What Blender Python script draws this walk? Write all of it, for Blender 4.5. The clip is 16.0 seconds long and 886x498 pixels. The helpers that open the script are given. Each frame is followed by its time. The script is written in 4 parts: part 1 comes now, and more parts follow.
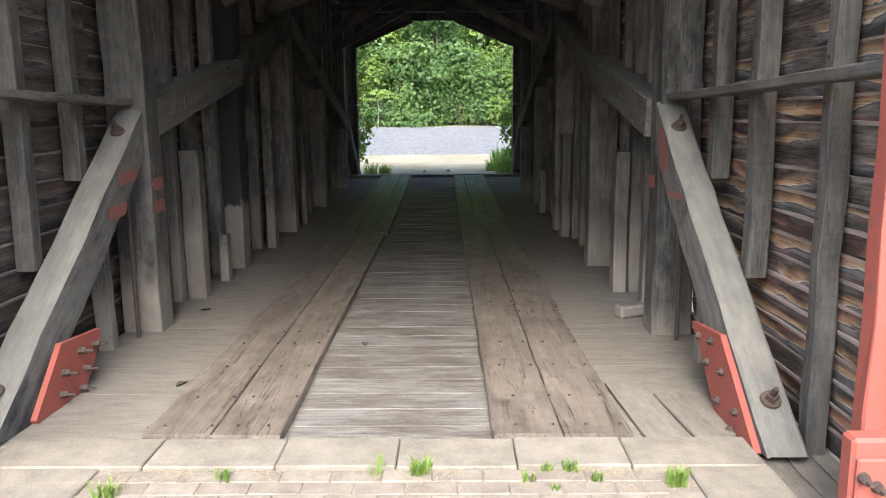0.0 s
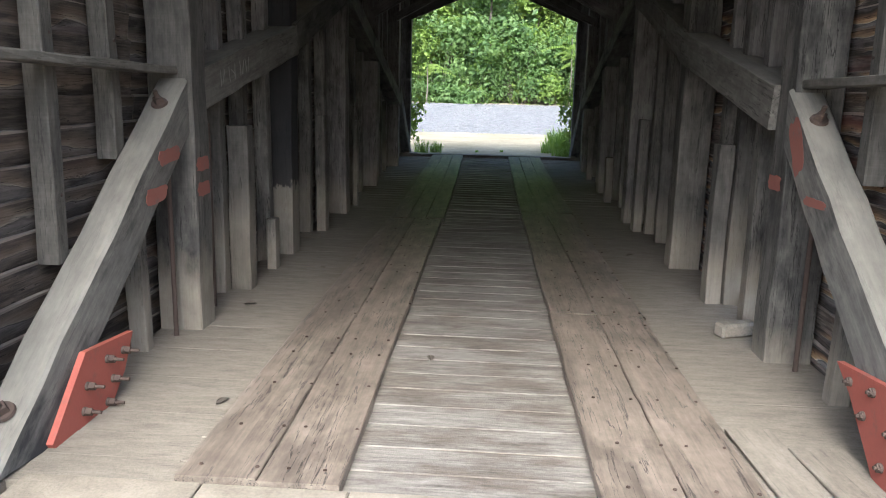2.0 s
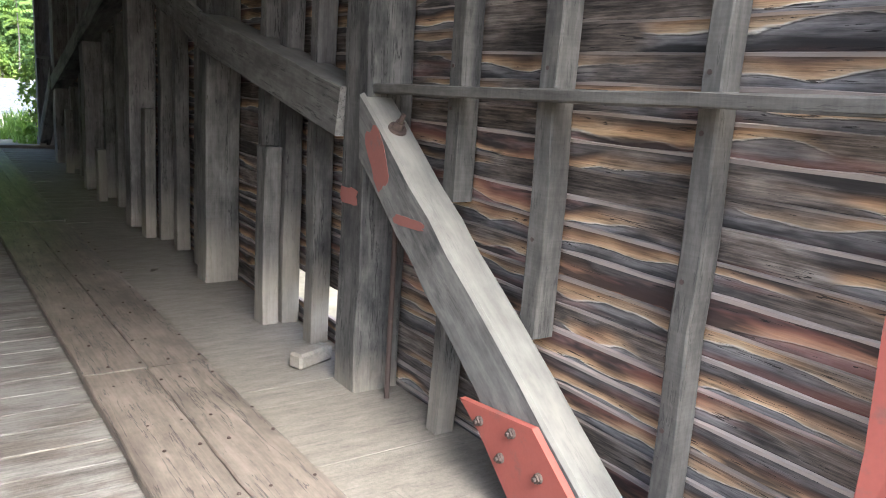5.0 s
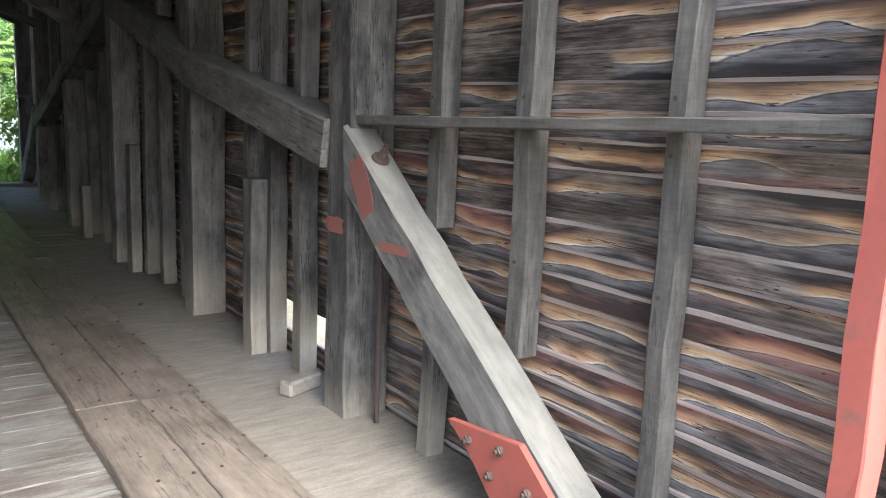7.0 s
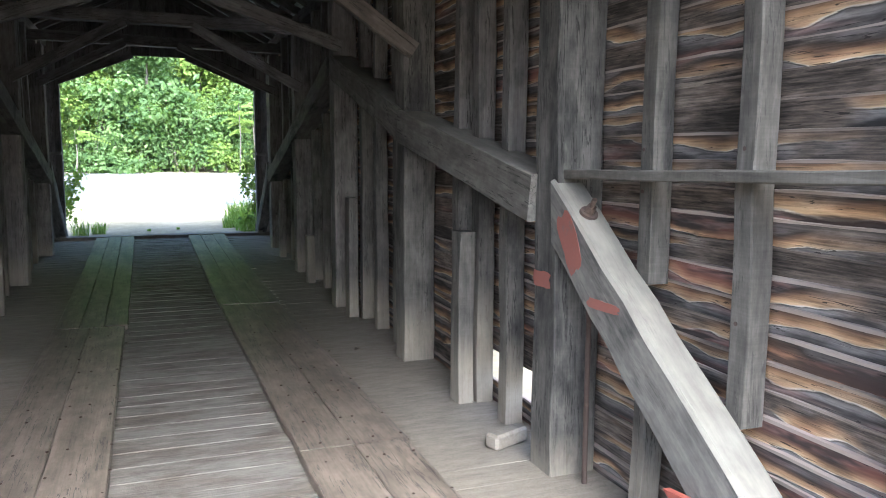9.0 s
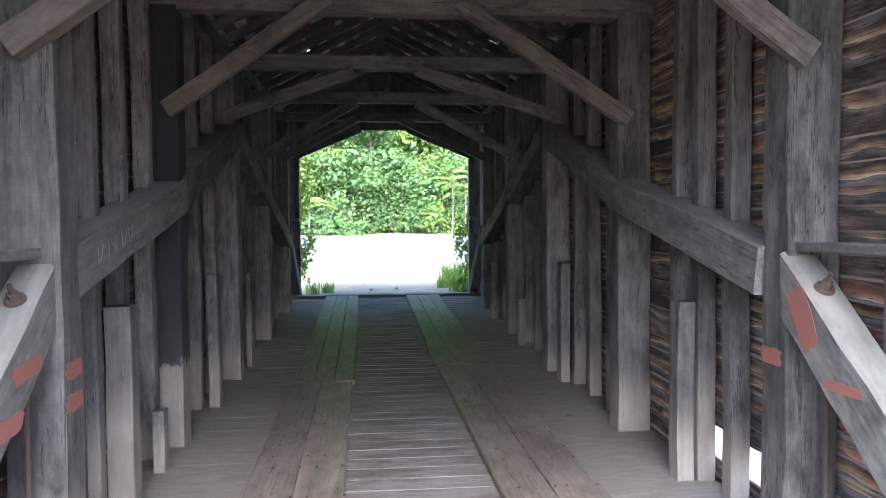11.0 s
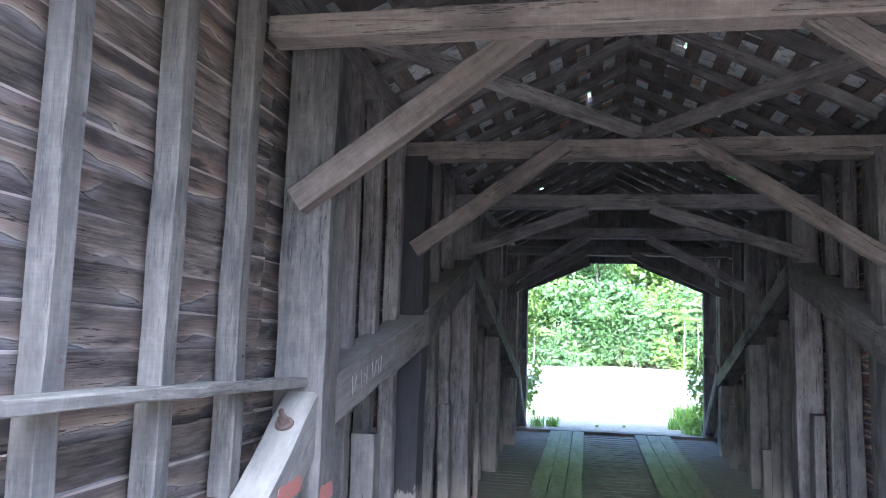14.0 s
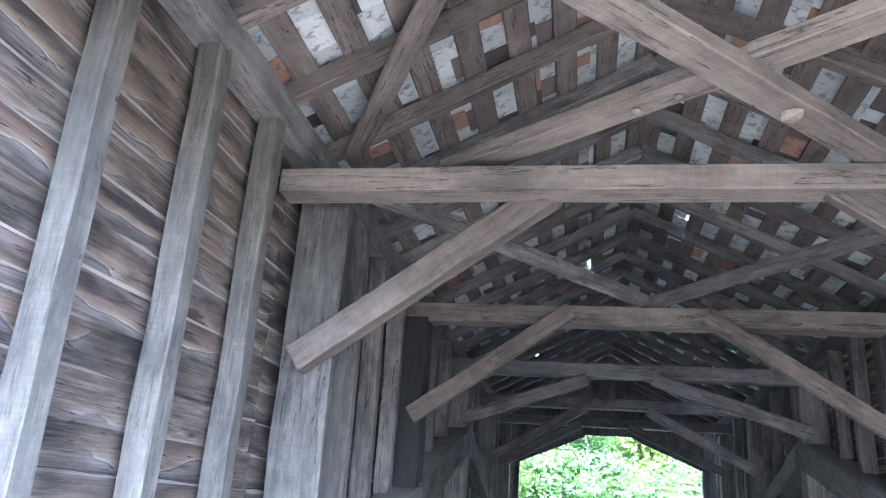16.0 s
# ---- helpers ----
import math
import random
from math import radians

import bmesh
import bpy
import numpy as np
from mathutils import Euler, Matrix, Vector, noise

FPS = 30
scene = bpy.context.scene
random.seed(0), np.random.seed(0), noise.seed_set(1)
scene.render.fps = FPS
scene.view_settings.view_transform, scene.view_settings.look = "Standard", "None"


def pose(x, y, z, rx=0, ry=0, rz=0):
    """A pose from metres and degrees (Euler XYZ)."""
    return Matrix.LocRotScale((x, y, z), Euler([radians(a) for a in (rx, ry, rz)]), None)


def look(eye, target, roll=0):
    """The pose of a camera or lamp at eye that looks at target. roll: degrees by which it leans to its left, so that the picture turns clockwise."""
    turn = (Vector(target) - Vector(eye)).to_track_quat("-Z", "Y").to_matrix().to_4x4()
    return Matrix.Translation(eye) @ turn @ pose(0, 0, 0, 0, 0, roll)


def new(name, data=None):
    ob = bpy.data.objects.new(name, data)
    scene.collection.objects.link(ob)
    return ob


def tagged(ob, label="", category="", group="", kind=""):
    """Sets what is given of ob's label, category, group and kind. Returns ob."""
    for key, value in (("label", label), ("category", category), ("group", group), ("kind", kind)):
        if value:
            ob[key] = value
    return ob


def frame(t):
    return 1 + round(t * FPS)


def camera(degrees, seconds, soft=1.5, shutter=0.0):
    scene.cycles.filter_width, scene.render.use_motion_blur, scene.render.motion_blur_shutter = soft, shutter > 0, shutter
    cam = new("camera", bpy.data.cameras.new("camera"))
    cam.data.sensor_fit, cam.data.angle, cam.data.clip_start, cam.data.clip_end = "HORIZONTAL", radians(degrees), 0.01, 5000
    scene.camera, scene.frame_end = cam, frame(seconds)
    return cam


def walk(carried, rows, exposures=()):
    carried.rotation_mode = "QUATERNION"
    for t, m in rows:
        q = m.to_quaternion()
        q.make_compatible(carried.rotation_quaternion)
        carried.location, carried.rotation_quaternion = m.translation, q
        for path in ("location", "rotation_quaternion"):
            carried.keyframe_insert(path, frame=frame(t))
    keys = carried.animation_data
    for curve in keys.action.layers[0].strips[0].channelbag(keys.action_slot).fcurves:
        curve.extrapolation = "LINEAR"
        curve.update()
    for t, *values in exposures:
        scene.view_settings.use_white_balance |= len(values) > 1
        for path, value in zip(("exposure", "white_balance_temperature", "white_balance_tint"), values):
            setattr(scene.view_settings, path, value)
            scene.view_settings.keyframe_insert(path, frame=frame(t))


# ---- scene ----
cam = camera(60.4, 16.0, 1.0)
PATH = [
    (0, (0.37, 0.473, 1.435), (0.342, 2.442, 1.085), -0.6),
    (0.5, (0.314, 0.622, 1.418), (0.239, 2.587, 1.053), -0.5),
    (1, (0.209, 0.788, 1.433), (0.157, 2.752, 1.056), -0.6),
    (1.5, (0.152, 0.935, 1.431), (0.057, 2.892, 1.029), -0.1),
    (2, (0.117, 1.141, 1.456), (-0.011, 3.095, 1.045), 1.3),
    (2.5, (0.0, 1.352, 1.48), (-0.078, 3.306, 1.064), 1.2),
    (3, (-0.097, 1.539, 1.522), (-0.057, 3.496, 1.113), 1.3),
    (3.5, (-0.129, 1.715, 1.509), (0.255, 3.64, 1.123), 3.9),
    (4, (-0.12, 1.91, 1.548), (0.595, 3.738, 1.165), 5.0),
    (4.5, (-0.122, 2.058, 1.542), (0.885, 3.744, 1.164), 3.3),
    (5, (-0.094, 2.101, 1.54), (1.029, 3.705, 1.129), 3.8),
    (5.2, (-0.088, 2.087, 1.539), (1.054, 3.677, 1.128), 3.9),
    (7.3, (-0.153, 2.02, 1.55), (1.005, 3.625, 1.233), 2.1),
    (7.5, (-0.155, 2.018, 1.552), (0.973, 3.643, 1.252), 2.0),
    (8, (-0.156, 2.015, 1.563), (0.84, 3.73, 1.303), 1.3),
    (8.5, (-0.15, 2.033, 1.585), (0.702, 3.825, 1.335), 0.7),
    (9, (-0.158, 2.06, 1.607), (0.544, 3.917, 1.365), 0.3),
    (9.5, (-0.162, 2.042, 1.63), (0.347, 3.963, 1.401), -0.3),
    (10, (-0.177, 2.012, 1.647), (0.181, 3.969, 1.447), -0.3),
    (10.2, (-0.193, 1.988, 1.651), (0.119, 3.955, 1.471), -0.6),
    (12.3, (-0.274, 1.944, 1.725), (-0.392, 3.941, 1.74), 1.1),
    (12.5, (-0.266, 1.919, 1.712), (-0.466, 3.909, 1.732), 1.1),
    (13, (-0.285, 1.879, 1.728), (-0.62, 3.85, 1.765), 1.3),
    (13.5, (-0.287, 1.85, 1.744), (-0.64, 3.816, 1.856), 1.6),
    (14, (-0.307, 1.869, 1.751), (-0.705, 3.814, 1.992), 1.8),
    (14.5, (-0.348, 1.93, 1.758), (-0.781, 3.853, 2.091), 2.2),
    (15, (-0.408, 1.99, 1.762), (-0.83, 3.891, 2.217), 2.3),
    (15.5, (-0.434, 2.03, 1.778), (-0.812, 3.908, 2.35), 3.0),
    (16, (-0.453, 2.045, 1.79), (-0.819, 3.899, 2.445), 3.9),
]
EXPOSURES = [(0, 2.45, 5650, 7), (2.0, 2.55, 5550, 6), (3.0, 2.85, 5350, 6), (5.0, 3.1, 5450, 7), (7.5, 3.15, 5350, 6), (8.5, 3.3, 5250, 6), (9.5, 3.4, 5200, 7), (12.5, 4.0, 4850, 15), (14.0, 4.35, 4650, 13), (15.0, 4.65, 4600, 11), (16.0, 5.2, 4500, 9)]
walk(cam, [(t, look(eye, target, roll)) for t, eye, target, roll in PATH], EXPOSURES)

# ---- world and sun ----
SUN_AZ, SUN_EL = 182.0, 47.0      # azimuth from +y towards +x, degrees
world = bpy.data.worlds.new("sky")
scene.world = world
world.use_nodes = True
wn = world.node_tree
sky = wn.nodes.new("ShaderNodeTexSky")
sky.sky_type = "NISHITA"
sky.sun_disc = False
sky.sun_elevation = radians(SUN_EL)
sky.sun_rotation = radians(SUN_AZ)
sky.air_density, sky.dust_density = 1.0, 6.0
bg = wn.nodes["Background"]
bg.inputs["Strength"].default_value = 0.15
wn.links.new(sky.outputs[0], bg.inputs[0])
sun_data = bpy.data.lights.new("sun", "SUN")
sun_data.energy, sun_data.angle, sun_data.color = 0.7, radians(40.0), (1.0, 0.95, 0.86)
sun = new("sun", sun_data)
sd = Vector((math.sin(radians(SUN_AZ)) * math.cos(radians(SUN_EL)), math.cos(radians(SUN_AZ)) * math.cos(radians(SUN_EL)), math.sin(radians(SUN_EL))))
sun.matrix_world = look(sd * 60, (0, 0, 0))


# ---- materials ----
class Mat:
    """A small node builder round one Principled material."""

    def __init__(self, name, rough=0.85):
        self.m = bpy.data.materials.new(name)
        self.m.use_nodes = True
        self.t = self.m.node_tree
        self.p = self.t.nodes["Principled BSDF"]
        self.p.inputs["Roughness"].default_value = rough
        self.p.inputs["Specular IOR Level"].default_value = 0.25

    def node(self, kind, **kw):
        n = self.t.nodes.new("ShaderNode" + kind)
        for k, v in kw.items():
            n.inputs[k.replace("_", " ")].default_value = v
        return n

    def link(self, a, b):
        self.t.links.new(a, b)

    def coords(self, scale, offset=True, island=False):
        tc = self.node("TexCoord")
        mp = self.node("Mapping")
        mp.inputs["Scale"].default_value = scale
        self.link(tc.outputs["Object"], mp.inputs["Vector"])
        if offset:
            if island:
                rnd = self.node("NewGeometry").outputs["Random Per Island"]
            else:
                rnd = self.node("ObjectInfo").outputs["Random"]
            mul = self.node("Math")
            mul.operation = "MULTIPLY"
            mul.inputs[1].default_value = 61.0
            self.link(rnd, mul.inputs[0])
            comb = self.node("CombineXYZ")
            self.link(mul.outputs[0], comb.inputs[0])
            self.link(mul.outputs[0], comb.inputs[1])
            self.link(mul.outputs[0], comb.inputs[2])
            self.link(comb.outputs[0], mp.inputs["Location"])
        return mp.outputs[0]

    def noise(self, vec, scale, detail=4.0, rough=0.55, dist=0.0):
        n = self.node("TexNoise", Scale=scale, Detail=detail, Roughness=rough, Distortion=dist)
        self.link(vec, n.inputs["Vector"])
        return n.outputs["Fac"]

    def math(self, op, a, b):
        n = self.node("Math")
        n.operation = op
        for k, v in enumerate((a, b)):
            if isinstance(v, (int, float)):
                n.inputs[k].default_value = v
            else:
                self.link(v, n.inputs[k])
        return n.outputs[0]

    def ramp(self, fac, stops):
        n = self.node("ValToRGB")
        els = n.color_ramp.elements
        while len(els) < len(stops):
            els.new(0.5)
        for e, (pos, col) in zip(els, stops):
            e.position = pos
            e.color = (*col, 1) if len(col) == 3 else (col[0], col[0], col[0], 1)
        self.link(fac, n.inputs[0])
        return n.outputs[0]

    def mix(self, fac, a, b, blend="MIX"):
        n = self.node("Mix")
        n.data_type = "RGBA"
        n.blend_type = blend
        for k, v in ((0, fac), (6, a), (7, b)):
            if isinstance(v, (int, float)):
                n.inputs[k].default_value = v
            elif isinstance(v, tuple):
                n.inputs[k].default_value = (*v, 1)
            else:
                self.link(v, n.inputs[k])
        return n.outputs[2]

    def finish(self, colour, height=None, strength=0.4, dist=0.01, rough=None):
        if isinstance(colour, tuple):
            self.p.inputs["Base Color"].default_value = (*colour, 1)
        else:
            self.link(colour, self.p.inputs["Base Color"])
        if height is not None:
            b = self.node("Bump", Strength=strength, Distance=dist)
            self.link(height, b.inputs["Height"])
            self.link(b.outputs[0], self.p.inputs["Normal"])
        if rough is not None:
            self.link(rough, self.p.inputs["Roughness"])
        return self.m


def timber(name, dark, mid, light, grain=1.0, stain=(0.03, 0.027, 0.024), stain_amt=0.5, bump=0.5, island=False, spread=0.25, silt=None, saw=0.0, tar=None, rough=0.88, crack=0.75):
    """Old sawn timber with the grain along local x. silt: height up to which old flood silt clings; tar: height above which it is tarred black."""
    m = Mat(name, rough)
    if rough < 0.8:
        m.p.inputs["Specular IOR Level"].default_value = 0.5
    long_grain = m.noise(m.coords((2.6, 70 * grain, 70 * grain), True, island), 1.0, 8, 0.66)
    speck = m.noise(m.coords((14, 45, 45), True, island), 1.0, 6, 0.7)
    fine = m.math("ADD", m.math("MULTIPLY", long_grain, 0.62), m.math("MULTIPLY", speck, 0.38))
    broad = m.noise(m.coords((0.7, 9, 9), True, island), 1.0, 4, 0.6, 0.6)
    blot = m.noise(m.coords((1.6, 4.0, 4.0), True, island), 1.0, 5, 0.62)
    mott = m.noise(m.coords((5, 9, 9), True, island), 1.0, 8, 0.68)
    g = m.math("ADD", m.math("MULTIPLY", fine, 0.36), m.math("MULTIPLY", broad, 0.26))
    g = m.math("ADD", g, m.math("MULTIPLY", mott, 0.38))
    check = m.math("ABSOLUTE", m.math("SUBTRACT", m.noise(m.coords((0.9, 22 * grain, 22 * grain), True, island), 1.0, 5, 0.6, 0.2), 0.5), 0.0)
    check = m.math("MULTIPLY", m.math("LESS_THAN", check, 0.009), m.math("GREATER_THAN", m.noise(m.coords((1.3, 5, 5), True, island), 1.0, 3, 0.6), 0.47))
    if saw:
        tc = m.node("TexCoord")
        mp = m.node("Mapping")
        mp.inputs["Scale"].default_value = (120, 6, 6)
        mp.inputs["Rotation"].default_value = (0, radians(8), radians(12))
        m.link(tc.outputs["Object"], mp.inputs["Vector"])
        marks = m.noise(mp.outputs[0], 1.0, 2, 0.5)
        g = m.math("ADD", m.math("MULTIPLY", g, 1.0 - saw), m.math("MULTIPLY", marks, saw))
    col = m.ramp(g, [(0.35, dark), (0.5, mid), (0.65, light)])
    mask = m.ramp(blot, [(0.52, (0,)), (0.66, (1,))])
    col = m.mix(m.math("MULTIPLY", mask, stain_amt), col, stain)
    col = m.mix(m.math("MULTIPLY", check, crack), col, (0.012, 0.011, 0.01))
    rnd = m.node("NewGeometry").outputs["Random Per Island"] if island else m.node("ObjectInfo").outputs["Random"]
    if silt or tar:
        sep = m.node("SeparateXYZ")
        m.link(m.node("NewGeometry").outputs["Position"], sep.inputs[0])
        edge = m.math("ADD", sep.outputs[2], m.math("MULTIPLY", m.math("SUBTRACT", mott, 0.5), 0.5))
        if not tar:
            edge = m.math("ADD", edge, m.math("MULTIPLY", m.math("SUBTRACT", rnd, 0.5), 0.6))
    if silt:
        amt = m.ramp(m.math("MULTIPLY", edge, 1 / (2 * silt)), [(0.3, (0.65,)), (0.62, (0,))])
        col = m.mix(m.math("MULTIPLY", amt, m.ramp(g, [(0.3, (0.5,)), (0.6, (1,))])), col, (0.27, 0.235, 0.185))
    if tar:
        col = m.mix(m.ramp(m.math("MULTIPLY", edge, 1 / (2 * tar)), [(0.49, (0,)), (0.52, (0.9,))]), col, (0.012, 0.012, 0.014))
    val = m.math("ADD", m.math("MULTIPLY", rnd, spread * 2), 1.0 - spread)
    hsv = m.node("HueSaturation")
    m.link(val, hsv.inputs["Value"])
    m.link(col, hsv.inputs["Color"])
    h = m.math("ADD", m.math("MULTIPLY", g, 0.7), m.math("MULTIPLY", blot, 0.3))
    h = m.math("SUBTRACT", h, m.math("MULTIPLY", check, 0.4))
    return m.finish(hsv.outputs[0], h, bump, 0.006)


def siding_material(name, warm, half):
    """Rough boards with waney lens-shaped sapwood: grey below, a pale torn rim, tan to orange wood fading to dark brown above."""
    m = Mat(name, 0.82)
    k = warm
    tc = m.node("TexCoord")
    sep = m.node("SeparateXYZ")
    m.link(tc.outputs["Object"], sep.inputs[0])
    rnd = m.node("ObjectInfo").outputs["Random"]
    wave = m.noise(m.coords((1.5, 2, 3)), 1.0, 2.5, 0.5)
    lens = m.noise(m.coords((1.0, 2, 2)), 1.0, 2, 0.5)
    mott = m.noise(m.coords((6, 20, 30)), 1.0, 6, 0.62)
    fine = m.noise(m.coords((4, 90, 120)), 1.0, 6, 0.66)
    g = m.math("ADD", m.math("MULTIPLY", mott, 0.5), m.math("MULTIPLY", fine, 0.5))
    v = m.math("ADD", m.math("MULTIPLY", sep.outputs[2], 0.5 / half), 0.5)
    v = m.math("ADD", v, m.math("MULTIPLY", m.math("SUBTRACT", wave, 0.5), 1.9))
    v = m.math("ADD", v, m.math("MULTIPLY", m.math("SUBTRACT", mott, 0.5), 0.16))
    v = m.math("ADD", v, m.math("MULTIPLY", m.math("SUBTRACT", rnd, 0.5), 0.5))
    low = (0.085, 0.08, 0.077)
    zone = m.ramp(v, [(0.0, (0.05, 0.045, 0.043)), (0.2, (0.115, 0.107, 0.103)), (0.36, (0.165, 0.152, 0.145)), (0.395, low), (0.42, (0.32 + 0.18 * k, 0.29 + 0.17 * k, 0.245 + 0.15 * k)), (0.455, (0.2 + 0.15 * k, 0.165 + 0.085 * k, 0.13 + 0.02 * k)), (0.6, (0.125 + 0.135 * k, 0.1 + 0.06 * k, 0.08 + 0.008 * k)), (0.76, (0.07 + 0.02 * k, 0.055, 0.044 - 0.008 * k)), (0.9, (0.032, 0.026, 0.022)), (1.0, (0.075, 0.066, 0.062))])
    plain = m.ramp(m.math("ADD", m.math("MULTIPLY", wave, 0.6), m.math("MULTIPLY", g, 0.4)), [(0.38, (0.03, 0.025, 0.021)), (0.48, (0.086, 0.069, 0.056)), (0.56, (0.13, 0.108, 0.089)), (0.64, (0.175, 0.155, 0.135))])
    where = m.ramp(lens, [(0.44, (0.0,)), (0.52, (0.6 + 0.4 * k,))])
    col = m.mix(where, plain, zone)
    # soft grain over all
    tone = m.ramp(g, [(0.38, (0.3,)), (0.5, (0.95,)), (0.62, (1.6,))])
    col = m.mix(0.3 + 0.45 * k, col, tone, "MULTIPLY")
    red = m.ramp(m.noise(m.coords((0.6, 2, 5)), 1.0, 3, 0.55), [(0.56, (0,)), (0.66, (0.36 * k + 0.03,))])
    col = m.mix(red, col, (0.27, 0.105, 0.078))
    black = m.ramp(m.noise(m.coords((1.2, 4, 8)), 1.0, 4, 0.6, 0.2), [(0.57, (0,)), (0.65, (0.85,))])
    col = m.mix(black, col, (0.02, 0.018, 0.017))
    split = m.math("ABSOLUTE", m.math("SUBTRACT", m.noise(m.coords((0.7, 16, 22)), 1.0, 3, 0.55), 0.5), 0.0)
    split = m.math("MULTIPLY", m.math("LESS_THAN", split, 0.005), m.math("GREATER_THAN", mott, 0.48))
    col = m.mix(m.math("MULTIPLY", split, 0.85), col, (0.012, 0.01, 0.009))
    # the sawn upper edge, worn, and coloured pale for the light it catches
    lit_edge = m.math("GREATER_THAN", m.math("ADD", sep.outputs[2], m.math("MULTIPLY", m.math("SUBTRACT", wave, 0.5), 0.02)), half - 0.009)
    col = m.mix(m.math("MULTIPLY", lit_edge, m.ramp(lens, [(0.4, (0.15,)), (0.56, (0.75,))])), col, (0.3, 0.25, 0.215))
    hsv = m.node("HueSaturation")
    m.link(m.math("ADD", m.math("MULTIPLY", rnd, 0.4), 0.62 + 0.36 * k), hsv.inputs["Value"])
    m.link(col, hsv.inputs["Color"])
    step = m.ramp(v, [(0.38, (0,)), (0.43, (1,)), (0.8, (0.5,)), (1.0, (0.3,))])
    h = m.math("ADD", m.math("MULTIPLY", m.math("MULTIPLY", step, where), 0.8), m.math("MULTIPLY", g, 0.5))
    h = m.math("SUBTRACT", h, m.math("MULTIPLY", split, 0.4))
    return m.finish(hsv.outputs[0], h, 0.8, 0.01)


def deck_material(name):
    """Deck planks: grey worn wood with brown damp patches between the runners, tan dust trodden over the sides."""
    m = Mat(name, 0.75)
    grain = m.noise(m.coords((4.0, 80, 80)), 1.0, 8, 0.68)
    mott = m.noise(m.coords((5, 16, 16)), 1.0, 8, 0.7)
    grit = m.noise(m.coords((70, 70, 70)), 1.0, 4, 0.75)
    g = m.math("ADD", m.math("MULTIPLY", grain, 0.45), m.math("MULTIPLY", mott, 0.4))
    g = m.math("ADD", g, m.math("MULTIPLY", grit, 0.15))
    wood = m.ramp(g, [(0.36, (0.055, 0.048, 0.041)), (0.5, (0.14, 0.128, 0.113)), (0.64, (0.225, 0.212, 0.192))])
    dust = m.ramp(m.math("ADD", m.math("MULTIPLY", mott, 0.6), m.math("MULTIPLY", grit, 0.4)), [(0.34, (0.115, 0.1, 0.08)), (0.5, (0.165, 0.146, 0.118)), (0.66, (0.215, 0.192, 0.158))])
    mp = m.node("Mapping")
    mp.inputs["Scale"].default_value = (1.6, 4.5, 1)
    m.link(m.node("NewGeometry").outputs["Position"], mp.inputs["Vector"])
    damp = m.ramp(m.noise(mp.outputs[0], 1.0, 6, 0.68), [(0.45, (0,)), (0.58, (0.75,))])
    wood = m.mix(damp, wood, m.ramp(g, [(0.4, (0.03, 0.024, 0.019)), (0.6, (0.095, 0.075, 0.058))]))
    sep = m.node("SeparateXYZ")
    m.link(m.node("NewGeometry").outputs["Position"], sep.inputs[0])
    off = m.math("ABSOLUTE", m.math("SUBTRACT", sep.outputs[0], 0.06), 0.0)
    side = m.ramp(m.math("ADD", off, m.math("MULTIPLY", m.math("SUBTRACT", mott, 0.5), 0.5)), [(0.36, (0.08,)), (0.8, (0.95,))])
    patchy = m.math("MULTIPLY", side, m.ramp(grain, [(0.34, (0.6,)), (0.46, (1,))]))
    h = m.math("ADD", m.math("MULTIPLY", grain, 0.6), m.math("MULTIPLY", grit, 0.4))
    return m.finish(m.mix(patchy, wood, dust), h, 0.7, 0.006)


def stone_material(name, a, b, c, scale=6.0, bump=0.35):
    m = Mat(name, 0.92)
    v = m.coords((1, 1, 1))
    n1 = m.noise(v, scale, 6, 0.65)
    n2 = m.noise(v, scale * 14, 3, 0.6)
    col = m.ramp(m.math("ADD", m.math("MULTIPLY", n1, 0.7), m.math("MULTIPLY", n2, 0.3)), [(0.35, a), (0.5, b), (0.66, c)])
    return m.finish(col, n2, bump, 0.006)


def paint_material(name, col, worn, rough=0.6):
    m = Mat(name, rough)
    v = m.coords((1, 1, 1))
    n1 = m.noise(v, 9, 6, 0.7)
    n2 = m.noise(v, 60, 3, 0.6)
    c = m.mix(m.ramp(n1, [(0.56, (0,)), (0.68, (0.8,))]), col, worn)
    c = m.mix(m.math("MULTIPLY", n2, 0.35), c, tuple(x * 0.55 for x in col))
    return m.finish(c, n1, 0.25, 0.004)


def leaf_material(name, dark, mid, light):
    m = Mat(name, 0.5)
    r = m.node("NewGeometry").outputs["Random Per Island"]
    mp = m.node("Mapping")
    m.link(m.node("NewGeometry").outputs["Position"], mp.inputs["Vector"])
    clump = m.noise(mp.outputs[0], 0.9, 3, 0.6)
    r = m.math("ADD", m.math("MULTIPLY", r, 0.3), m.math("MULTIPLY", m.ramp(clump, [(0.36, (0,)), (0.64, (1,))]), 0.7))
    col = m.ramp(r, [(0.0, dark), (0.5, mid), (1.0, light)])
    m.link(col, m.p.inputs["Base Color"])
    tr = m.node("BsdfTranslucent")
    warm = m.mix(0.5, col, (0.25, 0.4, 0.04))
    m.link(warm, tr.inputs["Color"])
    mx = m.node("MixShader")
    mx.inputs[0].default_value = 0.45
    m.link(m.p.outputs[0], mx.inputs[1])
    m.link(tr.outputs[0], mx.inputs[2])
    out = m.t.nodes["Material Output"]
    m.link(mx.outputs[0], out.inputs["Surface"])
    return m.m


